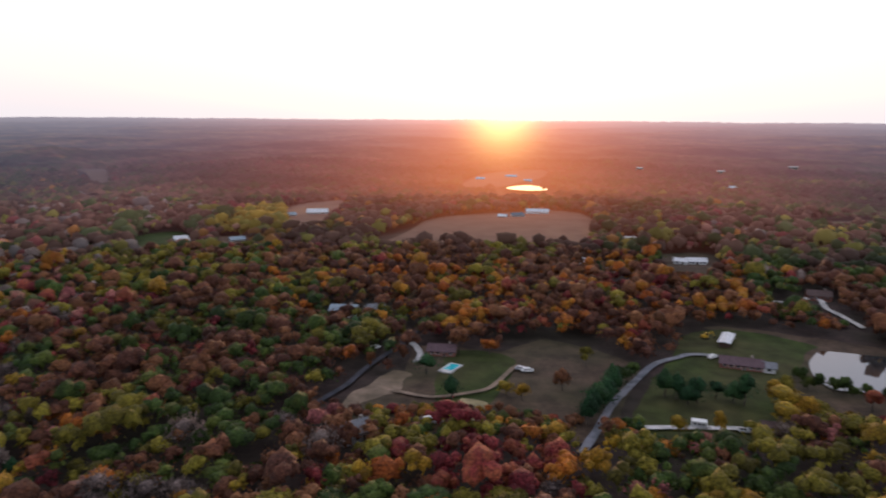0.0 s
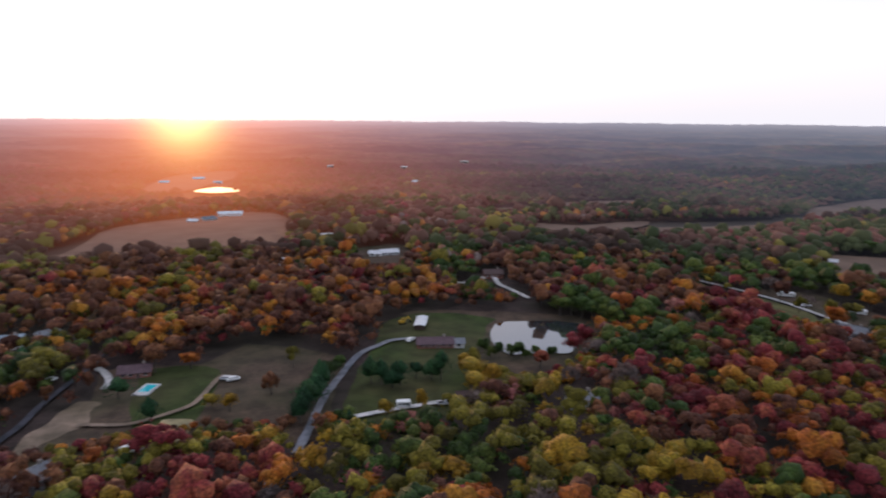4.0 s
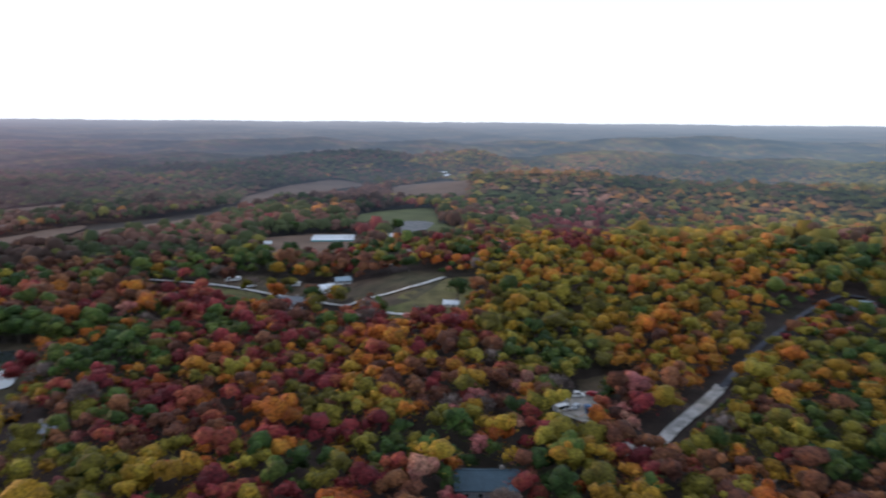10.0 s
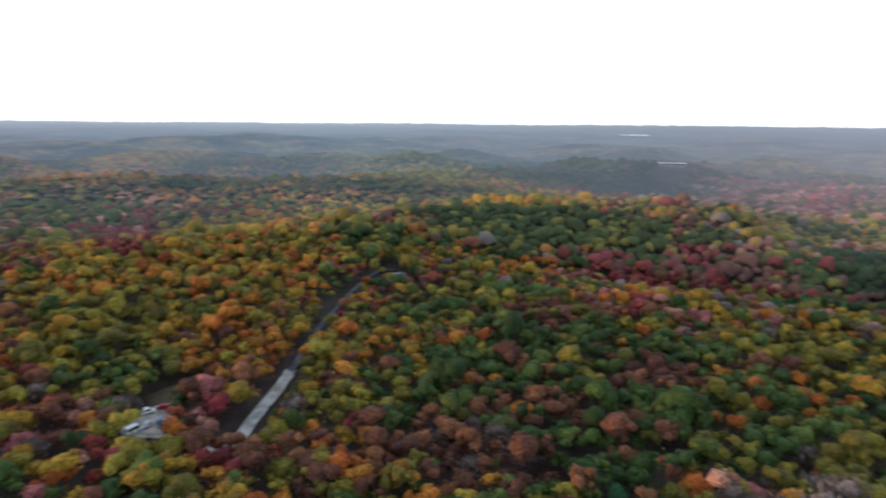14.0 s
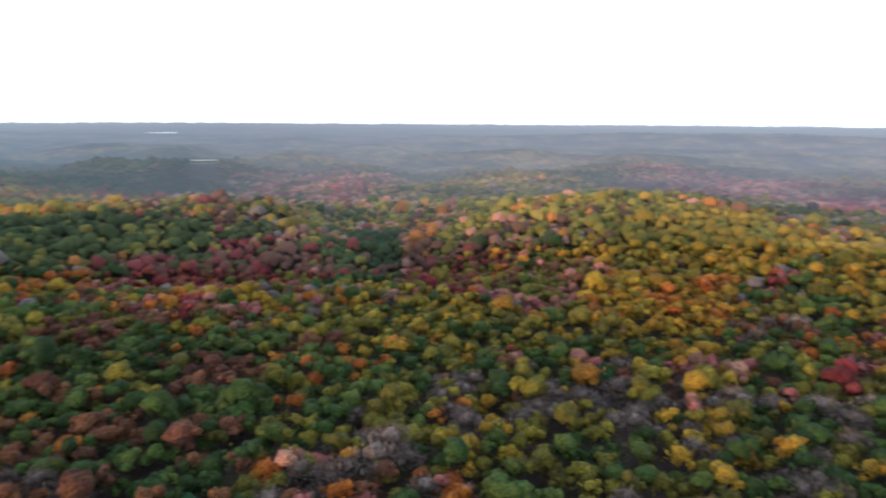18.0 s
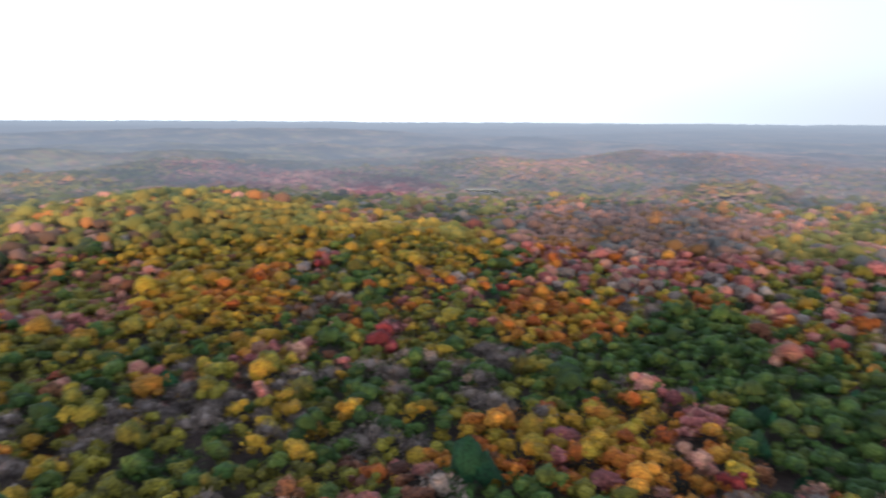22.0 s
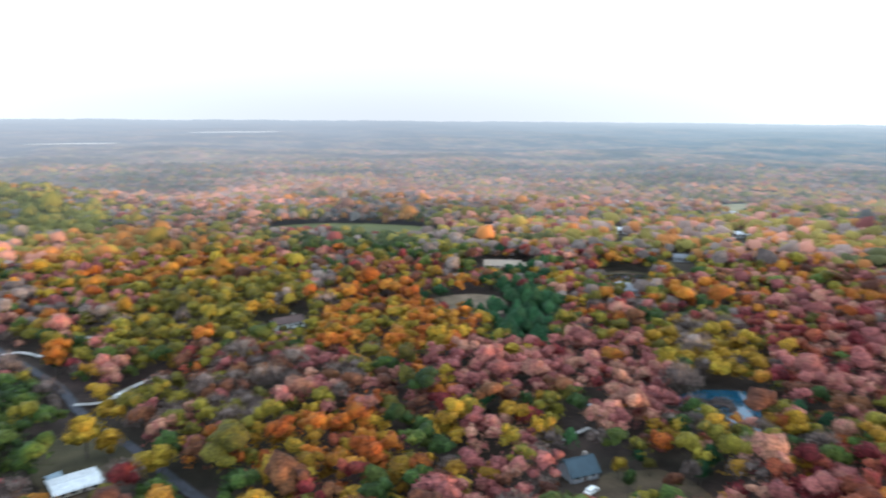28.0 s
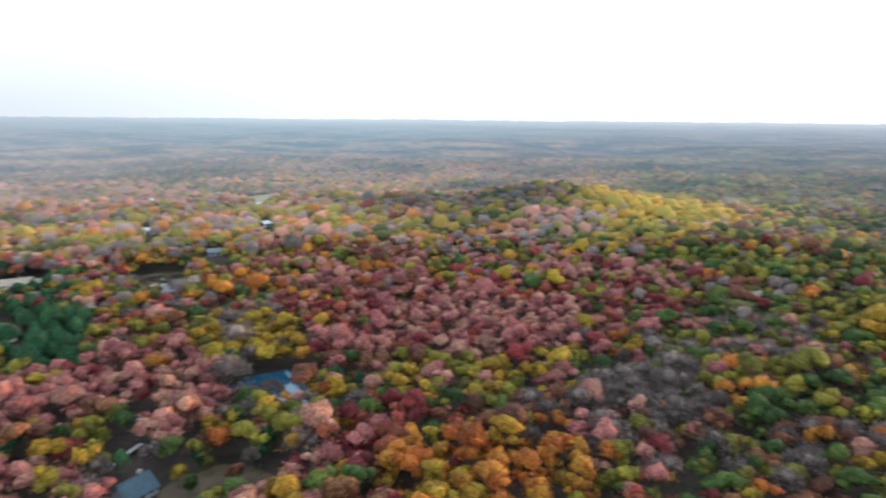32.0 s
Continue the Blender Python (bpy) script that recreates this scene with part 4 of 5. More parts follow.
vehicle("car", 81.9, 221, -20, "car", "red", "dark red car parked on the gravel lot")
vehicle("van", 79.4, 207, 40, "van", "white", "white van parked on the gravel lot")
vehicle("car", 80.5, 210, 70, "car", "silver", "silver car parked on the gravel lot")
vehicle("pickup", 81.5, 209, 100, "pickup", "blue", "blue pickup parked on the gravel lot")
gable_house("house", 73.0, 158, 4, 15, 10, 3.0, "slate", "grey", "wide grey house with a dark slate-blue roof deep in the woods", windows=4, clear=1)

gable_house("house", 100.8, 368, 15, 9, 6, 2.4, "blue", "grey", "small grey house with a pale blue-grey roof on the ridge road", windows=2)

# ---- far lodges, the road with its houses, the house with the pines ----
open_view(180.9, 1003, 30)
field("yard", "tan", (179.6, 985), (181, 960), (183.0, 980), (182.8, 1020), (180, 1022))
flat_hall("lodge", 180.9, 1003, 4, 46, 18, 7.0, "tan", "cream", "long cream building with a tan roof on the wooded plain", 9)
gable_house("barn", 219.3, 181, 10, 10.5, 8.5, 1.9, "white", "cream", "low building with a broad white metal roof by the dark road", pitch=0.12, windows=4, clear=1.5, chimney=False, category="barn")
gable_house("shed", 217.9, 186, 20, 2.6, 2.2, 2.0, "blue", "teal", "tiny teal shed behind the white-roofed building", windows=0, door=False, chimney=False, clear=1, category="shed")
gable_house("house", 236.0, 300, 24, 13, 7, 3.0, "brown", "white", "long white house with a brown roof among golden trees", windows=5, clear=5)
open_view(219.3, 180, 5)
open_view(261.0, 167, 6)
gable_house("house", 254.0, 421, 0, 22, 12, 2.3, "tan", "cream", "large cream house with a tan roof above a stand of pines", pitch=0.36, windows=7, clear=6)
gable_house("garage", 255.9, 418, -14, 9, 8, 2.3, "tan", "white", "white garage with a tan roof beside the large house", pitch=0.36, windows=2, chimney=False, clear=3, category="garage")
gable_house("house", 261.0, 169, 35, 8, 6.5, 2.2, "slate", "grey", "grey house with a steep slate-blue roof beside a clearing", pitch=0.85, windows=3, clear=4)
gable_house("shed", 262.3, 209, 10, 4, 3, 2.4, "blue", "blue", "small blue shed under golden trees", windows=1, door=False, chimney=False, clear=2, category="shed")
gable_house("house", 252.8, 562, 0, 13, 8, 3.0, "white", "white", "white house with a white roof in pale woods", windows=3)
gable_house("house", 263.4, 571, 5, 11, 8, 3.0, "white", "white", "white house with a white roof among mixed trees", windows=3)
gable_house("house", 263.9, 838, 0, 13, 8, 3.2, "white", "white", "white house with a white roof in distant woods", windows=3)
gable_house("house", 268.5, 915, 0, 16, 9, 3.4, "white", "white", "white house with a white roof in distant mixed woods", windows=3)
gable_house("house", 272.5, 571, 20, 12, 7, 3.0, "white", "white", "white house with a bright roof among orange trees", windows=3)
gable_house("house", 268.2, 466, 0, 9, 7, 3.0, "grey", "grey", "grey house with a grey roof among mixed trees", windows=2)
gable_house("house", 264.4, 368, 12, 11, 8, 3.0, "grey", "grey", "grey house with a grey roof below the dark pond", windows=3)
gable_house("house", 271.8, 745, 8, 18, 9, 3.2, "white", "white", "long white house with a white roof in a straw field", windows=4)
vehicle("car", 223.0, 236, 20, "car", "white", "white car parked on a pale driveway")
vehicle("car", 262.2, 160, 60, "car", "white", "white car parked beside the clearing")

# ---- far water and lodges ----
open_view(122.7, 1335, 30)
open_view(6.8, 985, 46)
for _az, _r in ((263.4, 571), (272.5, 571), (268.2, 466), (252.8, 562), (263.9, 838), (271.8, 745)):
    open_view(_az, _r, 9)
for _name, _az, _r, _long in (("lodge", 122.7, 1335, 46), ("house", 15.7, 1372, 11), ("house", 21.7, 1375, 13), ("house", 26.6, 1500, 16)):
    flat_hall(_name, _az, _r, 2, _long, 14, 5.0, "white", "cream", "pale %s with a white roof on a far wooded hill" % _name, 6).location.z += 6 if _r < 1480 else 9
water("pond", "pale far lake below hazy hills", 17, (118.6, 2950), (119.6, 3080), (120.8, 3060), (120.8, 2930))
water("pond", "pale far lake in the hazy plain", 15, (218.0, 2140), (221.0, 2185), (224.0, 2190), (223.0, 2140))
water("pond", "pale far lake near the horizon", 17, (229.0, 2600), (232.0, 2760), (236.0, 2780), (234.0, 2620))
water("pond", "pale far lake under the horizon", 17, (209.6, 2800), (211.5, 2890), (213.7, 2900), (212.5, 2800))


# ---- woods ----
def ico():
    p = (1 + 5 ** 0.5) / 2
    v = np.array([(-1, p, 0), (1, p, 0), (-1, -p, 0), (1, -p, 0), (0, -1, p), (0, 1, p), (0, -1, -p), (0, 1, -p), (p, 0, -1), (p, 0, 1), (-p, 0, -1), (-p, 0, 1)], float)
    f = np.array([(0, 11, 5), (0, 5, 1), (0, 1, 7), (0, 7, 10), (0, 10, 11), (1, 5, 9), (5, 11, 4), (11, 10, 2), (10, 7, 6), (7, 1, 8),
                  (3, 9, 4), (3, 4, 2), (3, 2, 6), (3, 6, 8), (3, 8, 9), (4, 9, 5), (2, 4, 11), (6, 2, 10), (8, 6, 7), (9, 8, 1)])
    return v / np.linalg.norm(v, axis=1)[:, None], f


ICO_V, ICO_F = ico()
ICO_TOP = ICO_F[ICO_V[ICO_F].mean(1)[:, 2] > -0.45]
DOME_V = np.array([(math.cos(a), math.sin(a), -0.2) for a in np.arange(6) * math.pi / 3] + [(0, 0, 0.62)])
DOME_F = np.array([(i, (i + 1) % 6, 6) for i in range(6)])


def finer(v, f):
    """Each triangle of a ball parted in four."""
    v, mid, out = [tuple(p) for p in v], {}, []

    def half(a, b):
        key = (min(a, b), max(a, b))
        if key not in mid:
            p = np.array(v[a]) + np.array(v[b])
            mid[key] = len(v)
            v.append(tuple(p / np.linalg.norm(p)))
        return mid[key]

    for a, b, c in f:
        ab, bc, ca = half(a, b), half(b, c), half(c, a)
        out += [(a, ab, ca), (ab, b, bc), (ca, bc, c), (ab, bc, ca)]
    return np.array(v), np.array(out)


BALL_V, BALL_F = finer(ICO_V, ICO_F)
rng = np.random.default_rng(7)


def crown_set(x, y, z, size, tall, lumps, flecks, tone, fleck_size, form="broad"):
    """Crowns for many trees at once: each a few uneven lumps with loose sprays of leaves, or twigs, standing proud of them."""
    n = len(x)
    V, F, T, base = [], [], [], 0
    thin = {"broad": 0.86 if flecks > 40 else 0.94 if flecks > 5 else 1.0, "pine": 0.9, "bare": 0.42 if flecks > 60 else 0.8}[form]
    ball_v, ball_f = (BALL_V, BALL_F) if flecks > 200 else (DOME_V, DOME_F) if not flecks else (ICO_V, ICO_TOP)
    m = len(ball_v)
    for k in range(lumps):
        a, d = rng.uniform(0, 6.28, n), (0 if k == 0 else 1) * rng.uniform(0.42, 0.72, n) * size / 2
        s = size / 2 * thin * (rng.uniform(0.6, 0.8, n) if lumps > 1 else rng.uniform(0.85, 1.08, n)) * (1.0 if k == 0 else rng.uniform(0.5, 0.74, n))
        up = np.full(n, 0.68) if k == 0 else rng.uniform(0.46, 0.8, n)
        c = np.stack([x + d * np.cos(a), y + d * np.sin(a), z + tall * up], 1)
        v = ball_v[None] * rng.uniform(0.7, 1.28, (n, m, 1)) * s[:, None, None]
        if form == "pine":
            v[:, :, :2] *= np.clip(1.15 - 0.75 * ball_v[None, :, 2:], 0.15, 2)
            v[:, :, 2] *= 1.5
        else:
            v[:, :, 2] *= rng.uniform(0.72, 1.08, n)[:, None]
        v = v + c[:, None]
        V.append(v.reshape(-1, 3))
        F.append((ball_f[None] + (np.arange(n) * m)[:, None, None]).reshape(-1, 3) + base)
        T.append(np.repeat(tone, m))
        base += n * m
    if flecks:
        u = rng.normal(size=(n, flecks, 3))
        u /= np.linalg.norm(u, axis=2)[:, :, None]
        u[:, :, 2] = np.abs(u[:, :, 2]) * 1.05 - 0.3
        rad = rng.uniform(0.66, 1.1, (n, flecks, 1)) * (size / 2)[:, None, None]
        if form == "pine":
            rad = rad * np.array([1, 1, 1.5]) * np.clip(1.1 - 0.8 * u[:, :, 2:], 0.2, 2)
        mid = np.stack([x, y, z + tall * 0.6], 1)[:, None]
        c = mid + u * rad
        if form == "bare":
            v = c[:, :, None] + rng.normal(size=(n, flecks, 3, 3)) * np.array([0.2, 0.2, 0.75]) * (0.75 if flecks > 60 else 1.4) + u[:, :, None] * rng.uniform(-0.8, 0.8, (n, flecks, 3, 1))
        else:
            v = c[:, :, None] + rng.normal(size=(n, flecks, 3, 3)) * fleck_size
        V.append(v.reshape(-1, 3))
        F.append((np.arange(n * flecks * 3) + base).reshape(-1, 3))
        T.append(np.repeat(tone, flecks * 3))
    return np.concatenate(V), np.concatenate(F), np.concatenate(T)


def tri_mesh(name, V, F, T, material):
    me = bpy.data.meshes.new(name)
    me.vertices.add(len(V))
    me.vertices.foreach_set("co", V.astype(np.float32).ravel())
    me.loops.add(F.size)
    me.loops.foreach_set("vertex_index", F.astype(np.int32).ravel())
    me.polygons.add(len(F))
    me.polygons.foreach_set("loop_start", np.arange(0, F.size, 3, dtype=np.int32))
    me.materials.append(material)
    att = me.attributes.new("tone", "FLOAT", "POINT")
    att.data.foreach_set("value", T.astype(np.float32))
    me.update(calc_edges=True)
    return me


KINDS = ["crimson", "rose", "orange", "gold", "olive", "green", "pine", "rust", "bare"]
BLEND = np.array([6, 5, 4, 3, 2, 7, 0, 1, 8])
ZONES = []


def zone(az, r, wide, deep, force=1.0, **mix):
    """A stand of trees about a place, half-width across the view and along it, with its mix of kinds."""
    ZONES.append((az, r, wide, deep, force, np.array([mix.get(k, 0.0) for k in KINDS])))


zone(0, 1300, 35.3, 1200, 1, rust=3, orange=1, crimson=0.6, olive=0.8, green=0.8)
zone(53, 1302, 27.8, 1198, 1, rust=2, crimson=1, olive=1, green=1.4, orange=0.7)
zone(95, 1300, 32.5, 1200, 1, olive=1.4, gold=1, orange=1, green=1.4, rust=1, crimson=0.4)
zone(150, 1300, 32.5, 1200, 1, olive=1.8, gold=1, green=1.4, rose=0.8, bare=0.7, orange=0.4, rust=0.2)
zone(204, 1300, 37.1, 1200, 1, rose=1.2, orange=0.8, olive=1.3, bare=1.3, gold=0.8, green=1)
zone(274, 1302, 37.1, 1198, 1, rose=1.5, orange=0.8, olive=1, bare=1, gold=0.8, green=0.6, crimson=0.5)
zone(314, 1308, 13.9, 1192, 1, olive=1.5, green=1.3, rust=1, orange=0.6, bare=0.6)
# sunward stands lean to dark rust and green, imitating backlit crowns by colour
zone(1, 1429, 41.8, 899, 1, rust=3, green=1.8, crimson=0.4)
zone(341, 260, 12.9, 77, 1, rust=2, green=1.6, crimson=0.5, olive=0.5)
zone(338, 183, 9.6, 26, 1, green=2, olive=1, rust=1)
zone(6, 164, 5.5, 18, 1, crimson=3, rust=1)
zone(17, 171, 5.7, 18, 1, olive=1.5, gold=1, green=1)
zone(29, 172, 10.3, 18, 1, green=2, olive=1.5, rust=0.8)
zone(351, 366, 15.1, 78, 1, olive=1.2, orange=1, rust=2, green=0.6)
zone(338, 389, 7.4, 57, 1, olive=1.6, rust=1.4, green=0.8, gold=0.3)
zone(2, 385, 10.8, 88, 1, orange=1.5, rust=2.4, olive=0.5, crimson=0.3)
zone(5, 268, 5.8, 38, 1, orange=1.5, crimson=1, rust=1.5)
zone(16, 294, 7.4, 53, 1, rust=2, green=1.4, crimson=0.5)
zone(33, 406, 7.5, 88, 1, green=2, rust=2)
zone(359, 462, 11.5, 64, 1, rust=2, olive=1)
zone(346, 600, 3.3, 92, 1, gold=2, olive=1)
zone(337, 626, 4.3, 153, 1, green=2, rust=1)
zone(352, 1528, 18.8, 750, 1, rust=3, green=1, crimson=0.3)
zone(25, 1288, 14.0, 682, 1, rust=2.4, green=2)
zone(53, 192, 15.1, 34, 1, crimson=2.2, rust=2, orange=0.7, olive=0.7)
zone(41, 164, 7.4, 22, 1, olive=2, green=1, gold=0.6)
zone(47, 225, 6.5, 27, 1, green=2, olive=1, rust=0.6)
zone(60, 250, 8.7, 24, 1, crimson=2.4, rust=1.4, orange=0.5)
zone(40, 352, 7.0, 50, 1, crimson=1, rust=2, orange=1)
zone(49, 340, 2.7, 58, 1, crimson=2.5)
zone(37, 316, 4.3, 46, 1, rust=2.4, orange=0.6, green=1)
zone(14, 320, 11.5, 84, 1, rust=2.4, orange=1.2, crimson=0.6, olive=0.4)
zone(35, 1042, 29.6, 484, 1, rust=2.4, green=2, olive=0.3)
zone(49, 428, 11.0, 70, 1, green=2.4, rust=1.2, olive=0.4, gold=0.2)
zone(55, 558, 12.2, 74, 1, rust=2, green=2, crimson=0.4)
zone(40, 468, 13.7, 66, 1, rust=2, green=1.4, olive=0.3)
zone(61, 890, 5.6, 188, 1, rust=2)
zone(56, 1528, 11.7, 522, 1, rust=2, crimson=0.4, green=2.4)
zone(57, 231, 17.8, 50, 1, crimson=2.6, orange=1, olive=1, rust=1)
zone(54, 164, 15.8, 21, 1, crimson=1.4, olive=1.4, gold=1, green=1, orange=0.6)
zone(81, 303, 12.4, 61, 1, orange=1.6, olive=2, gold=1.2)
zone(85, 358, 9.7, 40, 1, olive=2, orange=1.2, gold=1)
zone(66, 258, 7.1, 26, 1, orange=2, crimson=1)
zone(41, 269, 4.3, 36, 1, green=2, orange=0.7)
zone(77, 746, 8.5, 138, 1, green=2, rust=1, rose=0.5)
zone(80, 236, 8.6, 26, 1, olive=2, green=1.6)
zone(85, 457, 11.8, 179, 1, gold=1.5, orange=1.6, olive=2)
zone(78, 288, 6.5, 50, 1, olive=2.2, gold=1, green=0.8)
zone(67, 223, 6.8, 39, 1, crimson=1, orange=1, gold=1, olive=1.2, rust=1)
zone(88, 256, 5.2, 44, 1, orange=1.7, rust=1, gold=0.9, olive=0.7)
zone(109, 664, 7.0, 162, 1, gold=2, orange=1, olive=1)
zone(115, 506, 11.4, 52, 1, green=3, olive=1.4)
zone(98, 428, 3.7, 46, 1, green=2, olive=2)
zone(123, 440, 5.6, 42, 1, crimson=2.4, rust=1)
zone(101, 259, 7.6, 47, 1, orange=1.4, olive=1.2, gold=1)
zone(109, 302, 11.1, 46, 1, olive=1.6, green=1.6, rust=1)
zone(109, 220, 13.5, 36, 1, green=2, olive=1, rust=1.2, gold=0.3)
zone(96, 164, 16.0, 24, 1, rust=1.6, orange=1.2, olive=1, green=0.6, crimson=0.3)
zone(120, 210, 9.9, 46, 1, green=2.4, rust=1.3, olive=0.6)
zone(79, 1142, 6.4, 334, 1, orange=1.5, olive=1, rose=0.5)
zone(74, 768, 5.2, 92, 1, green=2, rust=1, olive=0.6)
zone(91, 1034, 13.6, 278, 1, green=2, orange=0.8, rust=0.8)
zone(102, 1506, 5.4, 629, 1, olive=2, gold=1, green=1)
zone(117, 1006, 4.0, 136, 1, crimson=2)
zone(80, 556, 3.5, 142, 1, crimson=2, rust=1)
zone(116, 499, 10.1, 50, 1, green=2.4, olive=1)
zone(129, 469, 5.1, 46, 1, crimson=3, rose=0.8)
zone(135, 513, 2.6, 66, 1, green=4, pine=1)
zone(140, 534, 4.2, 129, 1, rust=1, orange=1, rose=0.8, olive=0.8)
zone(147, 622, 5.4, 184, 1, olive=2, green=1, rose=0.5)
zone(160, 482, 8.7, 72, 1, gold=2.4, olive=1.5, orange=0.4)
zone(154, 362, 8.7, 56, 1, olive=1.2, rose=0.8, rust=0.6)
zone(140, 284, 18.5, 34, 1, olive=2, gold=1, green=1)
zone(158, 336, 5.0, 46, 1, gold=2.4, orange=1)
zone(118, 244, 14.0, 47, 1, green=2, rust=1.2, olive=0.8, orange=0.4)
zone(111, 184, 9.9, 27, 1, rust=1.4, green=1.6, bare=0.3)
zone(138, 197, 12.1, 41, 1, olive=2, green=1.2, bare=0.8, orange=0.5)
zone(158, 186, 12.7, 28, 1, bare=2, olive=1.4, green=0.8, gold=0.6)
zone(162, 256, 7.9, 34, 1, gold=1.2, olive=1, rose=0.8, green=0.8)
zone(131, 1055, 6.9, 322, 1, crimson=1, rose=1, green=1)
zone(163, 1142, 7.4, 280, 1, crimson=1.4, rose=1.4, green=0.5)
zone(116, 1368, 10.0, 476, 1, green=2, rust=0.6)
zone(164, 447, 10.2, 73, 1, gold=2.6, olive=1.2)
zone(146, 540, 6.9, 131, 1, olive=1.6, rose=1, green=0.8, rust=0.4)
zone(160, 332, 5.1, 46, 1, gold=2.5, orange=1)
zone(177, 196, 16.3, 32, 1, bare=1.2, olive=1.2, green=1.4, gold=0.6)
zone(184, 267, 8.8, 35, 1, olive=1.2, green=1.4, rose=0.4)
zone(189, 292, 6.2, 34, 1, gold=1.5, orange=1.2)
zone(197, 270, 4.4, 46, 1, green=3)
zone(185, 166, 9.0, 18, 1, orange=2.4, gold=1)
zone(192, 538, 7.7, 154, 1, rose=2.2, bare=0.6, orange=0.6, olive=0.5)
zone(188, 1696, 8.1, 569, 1, orange=1, olive=1, rose=1)
zone(173, 978, 4.6, 214, 1, crimson=1.6, rose=1)
zone(154, 168, 11.6, 22, 1, olive=2, green=1.2, gold=0.5)
zone(195, 532, 11.4, 162, 1, rose=2, orange=1, bare=0.8)
zone(216, 616, 7.5, 100, 1, olive=2, bare=1.4, gold=0.6)
zone(209, 518, 7.4, 148, 1, olive=1.4, rose=1, bare=0.6, gold=0.5)
zone(182, 222, 11.7, 34, 1, green=2, olive=1.4, bare=0.6)
zone(197, 258, 6.2, 42, 1, green=3.5)
zone(208, 214, 8.2, 44, 1, green=3.5, olive=0.6, pine=0.4)
zone(193, 170, 9.5, 26, 1, orange=2.4, gold=1.2, rose=0.8)
zone(199, 183, 2.5, 22, 1, rose=2.6, orange=0.6)
zone(189, 290, 5.8, 26, 1, orange=1.6, gold=1.4)
zone(214, 342, 2.8, 48, 1, bare=2.5, rose=1)
zone(228, 302, 7.1, 52, 1, olive=2, gold=1, bare=0.6, rose=0.4)
zone(229, 196, 8.0, 34, 1, rust=1, rose=1, bare=1, gold=0.6, green=0.6)
zone(228, 421, 7.0, 65, 1, orange=1.4, rust=1, rose=0.8, olive=0.5)
zone(230, 823, 7.4, 251, 1, rose=1, rust=1, green=1.2, bare=0.6)
zone(200, 1727, 9.1, 533, 1, orange=1, rose=1.2, bare=1)
zone(176, 421, 5.6, 97, 1, gold=2, olive=1.4)
zone(219, 640, 4.6, 128, 1, olive=2.4, bare=0.6)
zone(226, 434, 9.9, 102, 1, orange=1.2, olive=1, rose=0.8, gold=0.6)
zone(232, 318, 8.7, 50, 1, olive=2.2, gold=1, bare=0.4)
zone(245, 289, 9.5, 52, 1, orange=1.6, gold=1, olive=0.8)
zone(257, 244, 8.5, 32, 1, rose=2.8, crimson=0.6)
zone(233, 210, 9.0, 36, 1, bare=1, rose=1, olive=0.8, rust=0.6)
zone(238, 168, 7.2, 19, 1, gold=1.5, orange=1.8, crimson=0.5)
zone(251, 182, 7.4, 18, 1, gold=1, green=1, rose=0.6)
zone(264, 218, 4.1, 30, 1, rose=2.6)
zone(270, 260, 3.8, 34, 1, gold=1.4, bare=1.4, olive=0.8)
zone(280, 274, 4.3, 66, 1, crimson=2, rose=1, rust=0.8)
zone(217, 226, 2.1, 42, 1, green=3)
zone(242, 815, 21.7, 242, 1, rose=1.4, orange=1, bare=1, olive=0.7)
zone(269, 522, 10.2, 126, 1, olive=1.6, bare=1, orange=0.6, gold=0.6, green=0.6)
zone(276, 427, 5.6, 77, 1, green=2, rust=0.8, rose=0.8)
zone(245, 456, 7.0, 42, 1, green=1.4, olive=1, bare=0.8)
zone(256, 306, 3.3, 44, 1, pine=5)
zone(270, 514, 12.7, 123, 1, orange=0.8, olive=1.2, rose=0.8, bare=0.8)
zone(278, 374, 9.2, 68, 1, rust=1, rose=1, orange=0.8, olive=0.8)
zone(297, 490, 5.9, 82, 1, rose=1.4, olive=1, bare=1, green=0.6)
zone(303, 668, 5.6, 216, 1, gold=2.6, olive=1)
zone(307, 394, 9.0, 44, 1, green=2, olive=2)
zone(301, 354, 6.7, 56, 1, crimson=1.2, rose=1.2, olive=0.6)
zone(287, 290, 10.9, 60, 1, rose=2.6, crimson=1)
zone(312, 272, 7.8, 38, 1, green=1.2, olive=1.2, bare=1, rose=0.8)
zone(271, 248, 2.7, 38, 1, gold=1.6, bare=1)
zone(292, 216, 7.7, 20, 1, gold=1.6, rose=0.8, olive=0.8)
zone(304, 196, 7.2, 40, 1, bare=2.6, rose=0.8)
zone(318, 314, 3.5, 46, 1, olive=2, gold=1, green=1)
zone(281, 170, 6.4, 18, 1, crimson=1.4, rose=1.6)
zone(290, 152, 8.0, 18, 1, gold=1.2, orange=1.6, crimson=0.3)
zone(312, 182, 8.0, 26, 1, green=1.2, rust=1, olive=1, bare=0.6)
zone(134, 455, 3.4, 60, 1, green=3, pine=1, crimson=0.8, rust=1, olive=0.6)
zone(139, 470, 2.4, 70, 1, orange=1.4, rust=1.4, rose=1)
zone(127, 450, 5.5, 60, 1, crimson=1.6, rust=1.6, olive=0.6, green=0.6)
zone(334, 720, 8.5, 260, 1, rust=3, green=1.2, bare=0.5, olive=0.4)
zone(142, 408, 6.5, 82, 1, crimson=1.6, rust=2, olive=1.2, orange=0.5)
zone(136, 524, 2.1, 68, 1, green=2, pine=1, rust=0.6)
zone(151, 528, 5.1, 55, 1, olive=2, rust=1, orange=0.5)
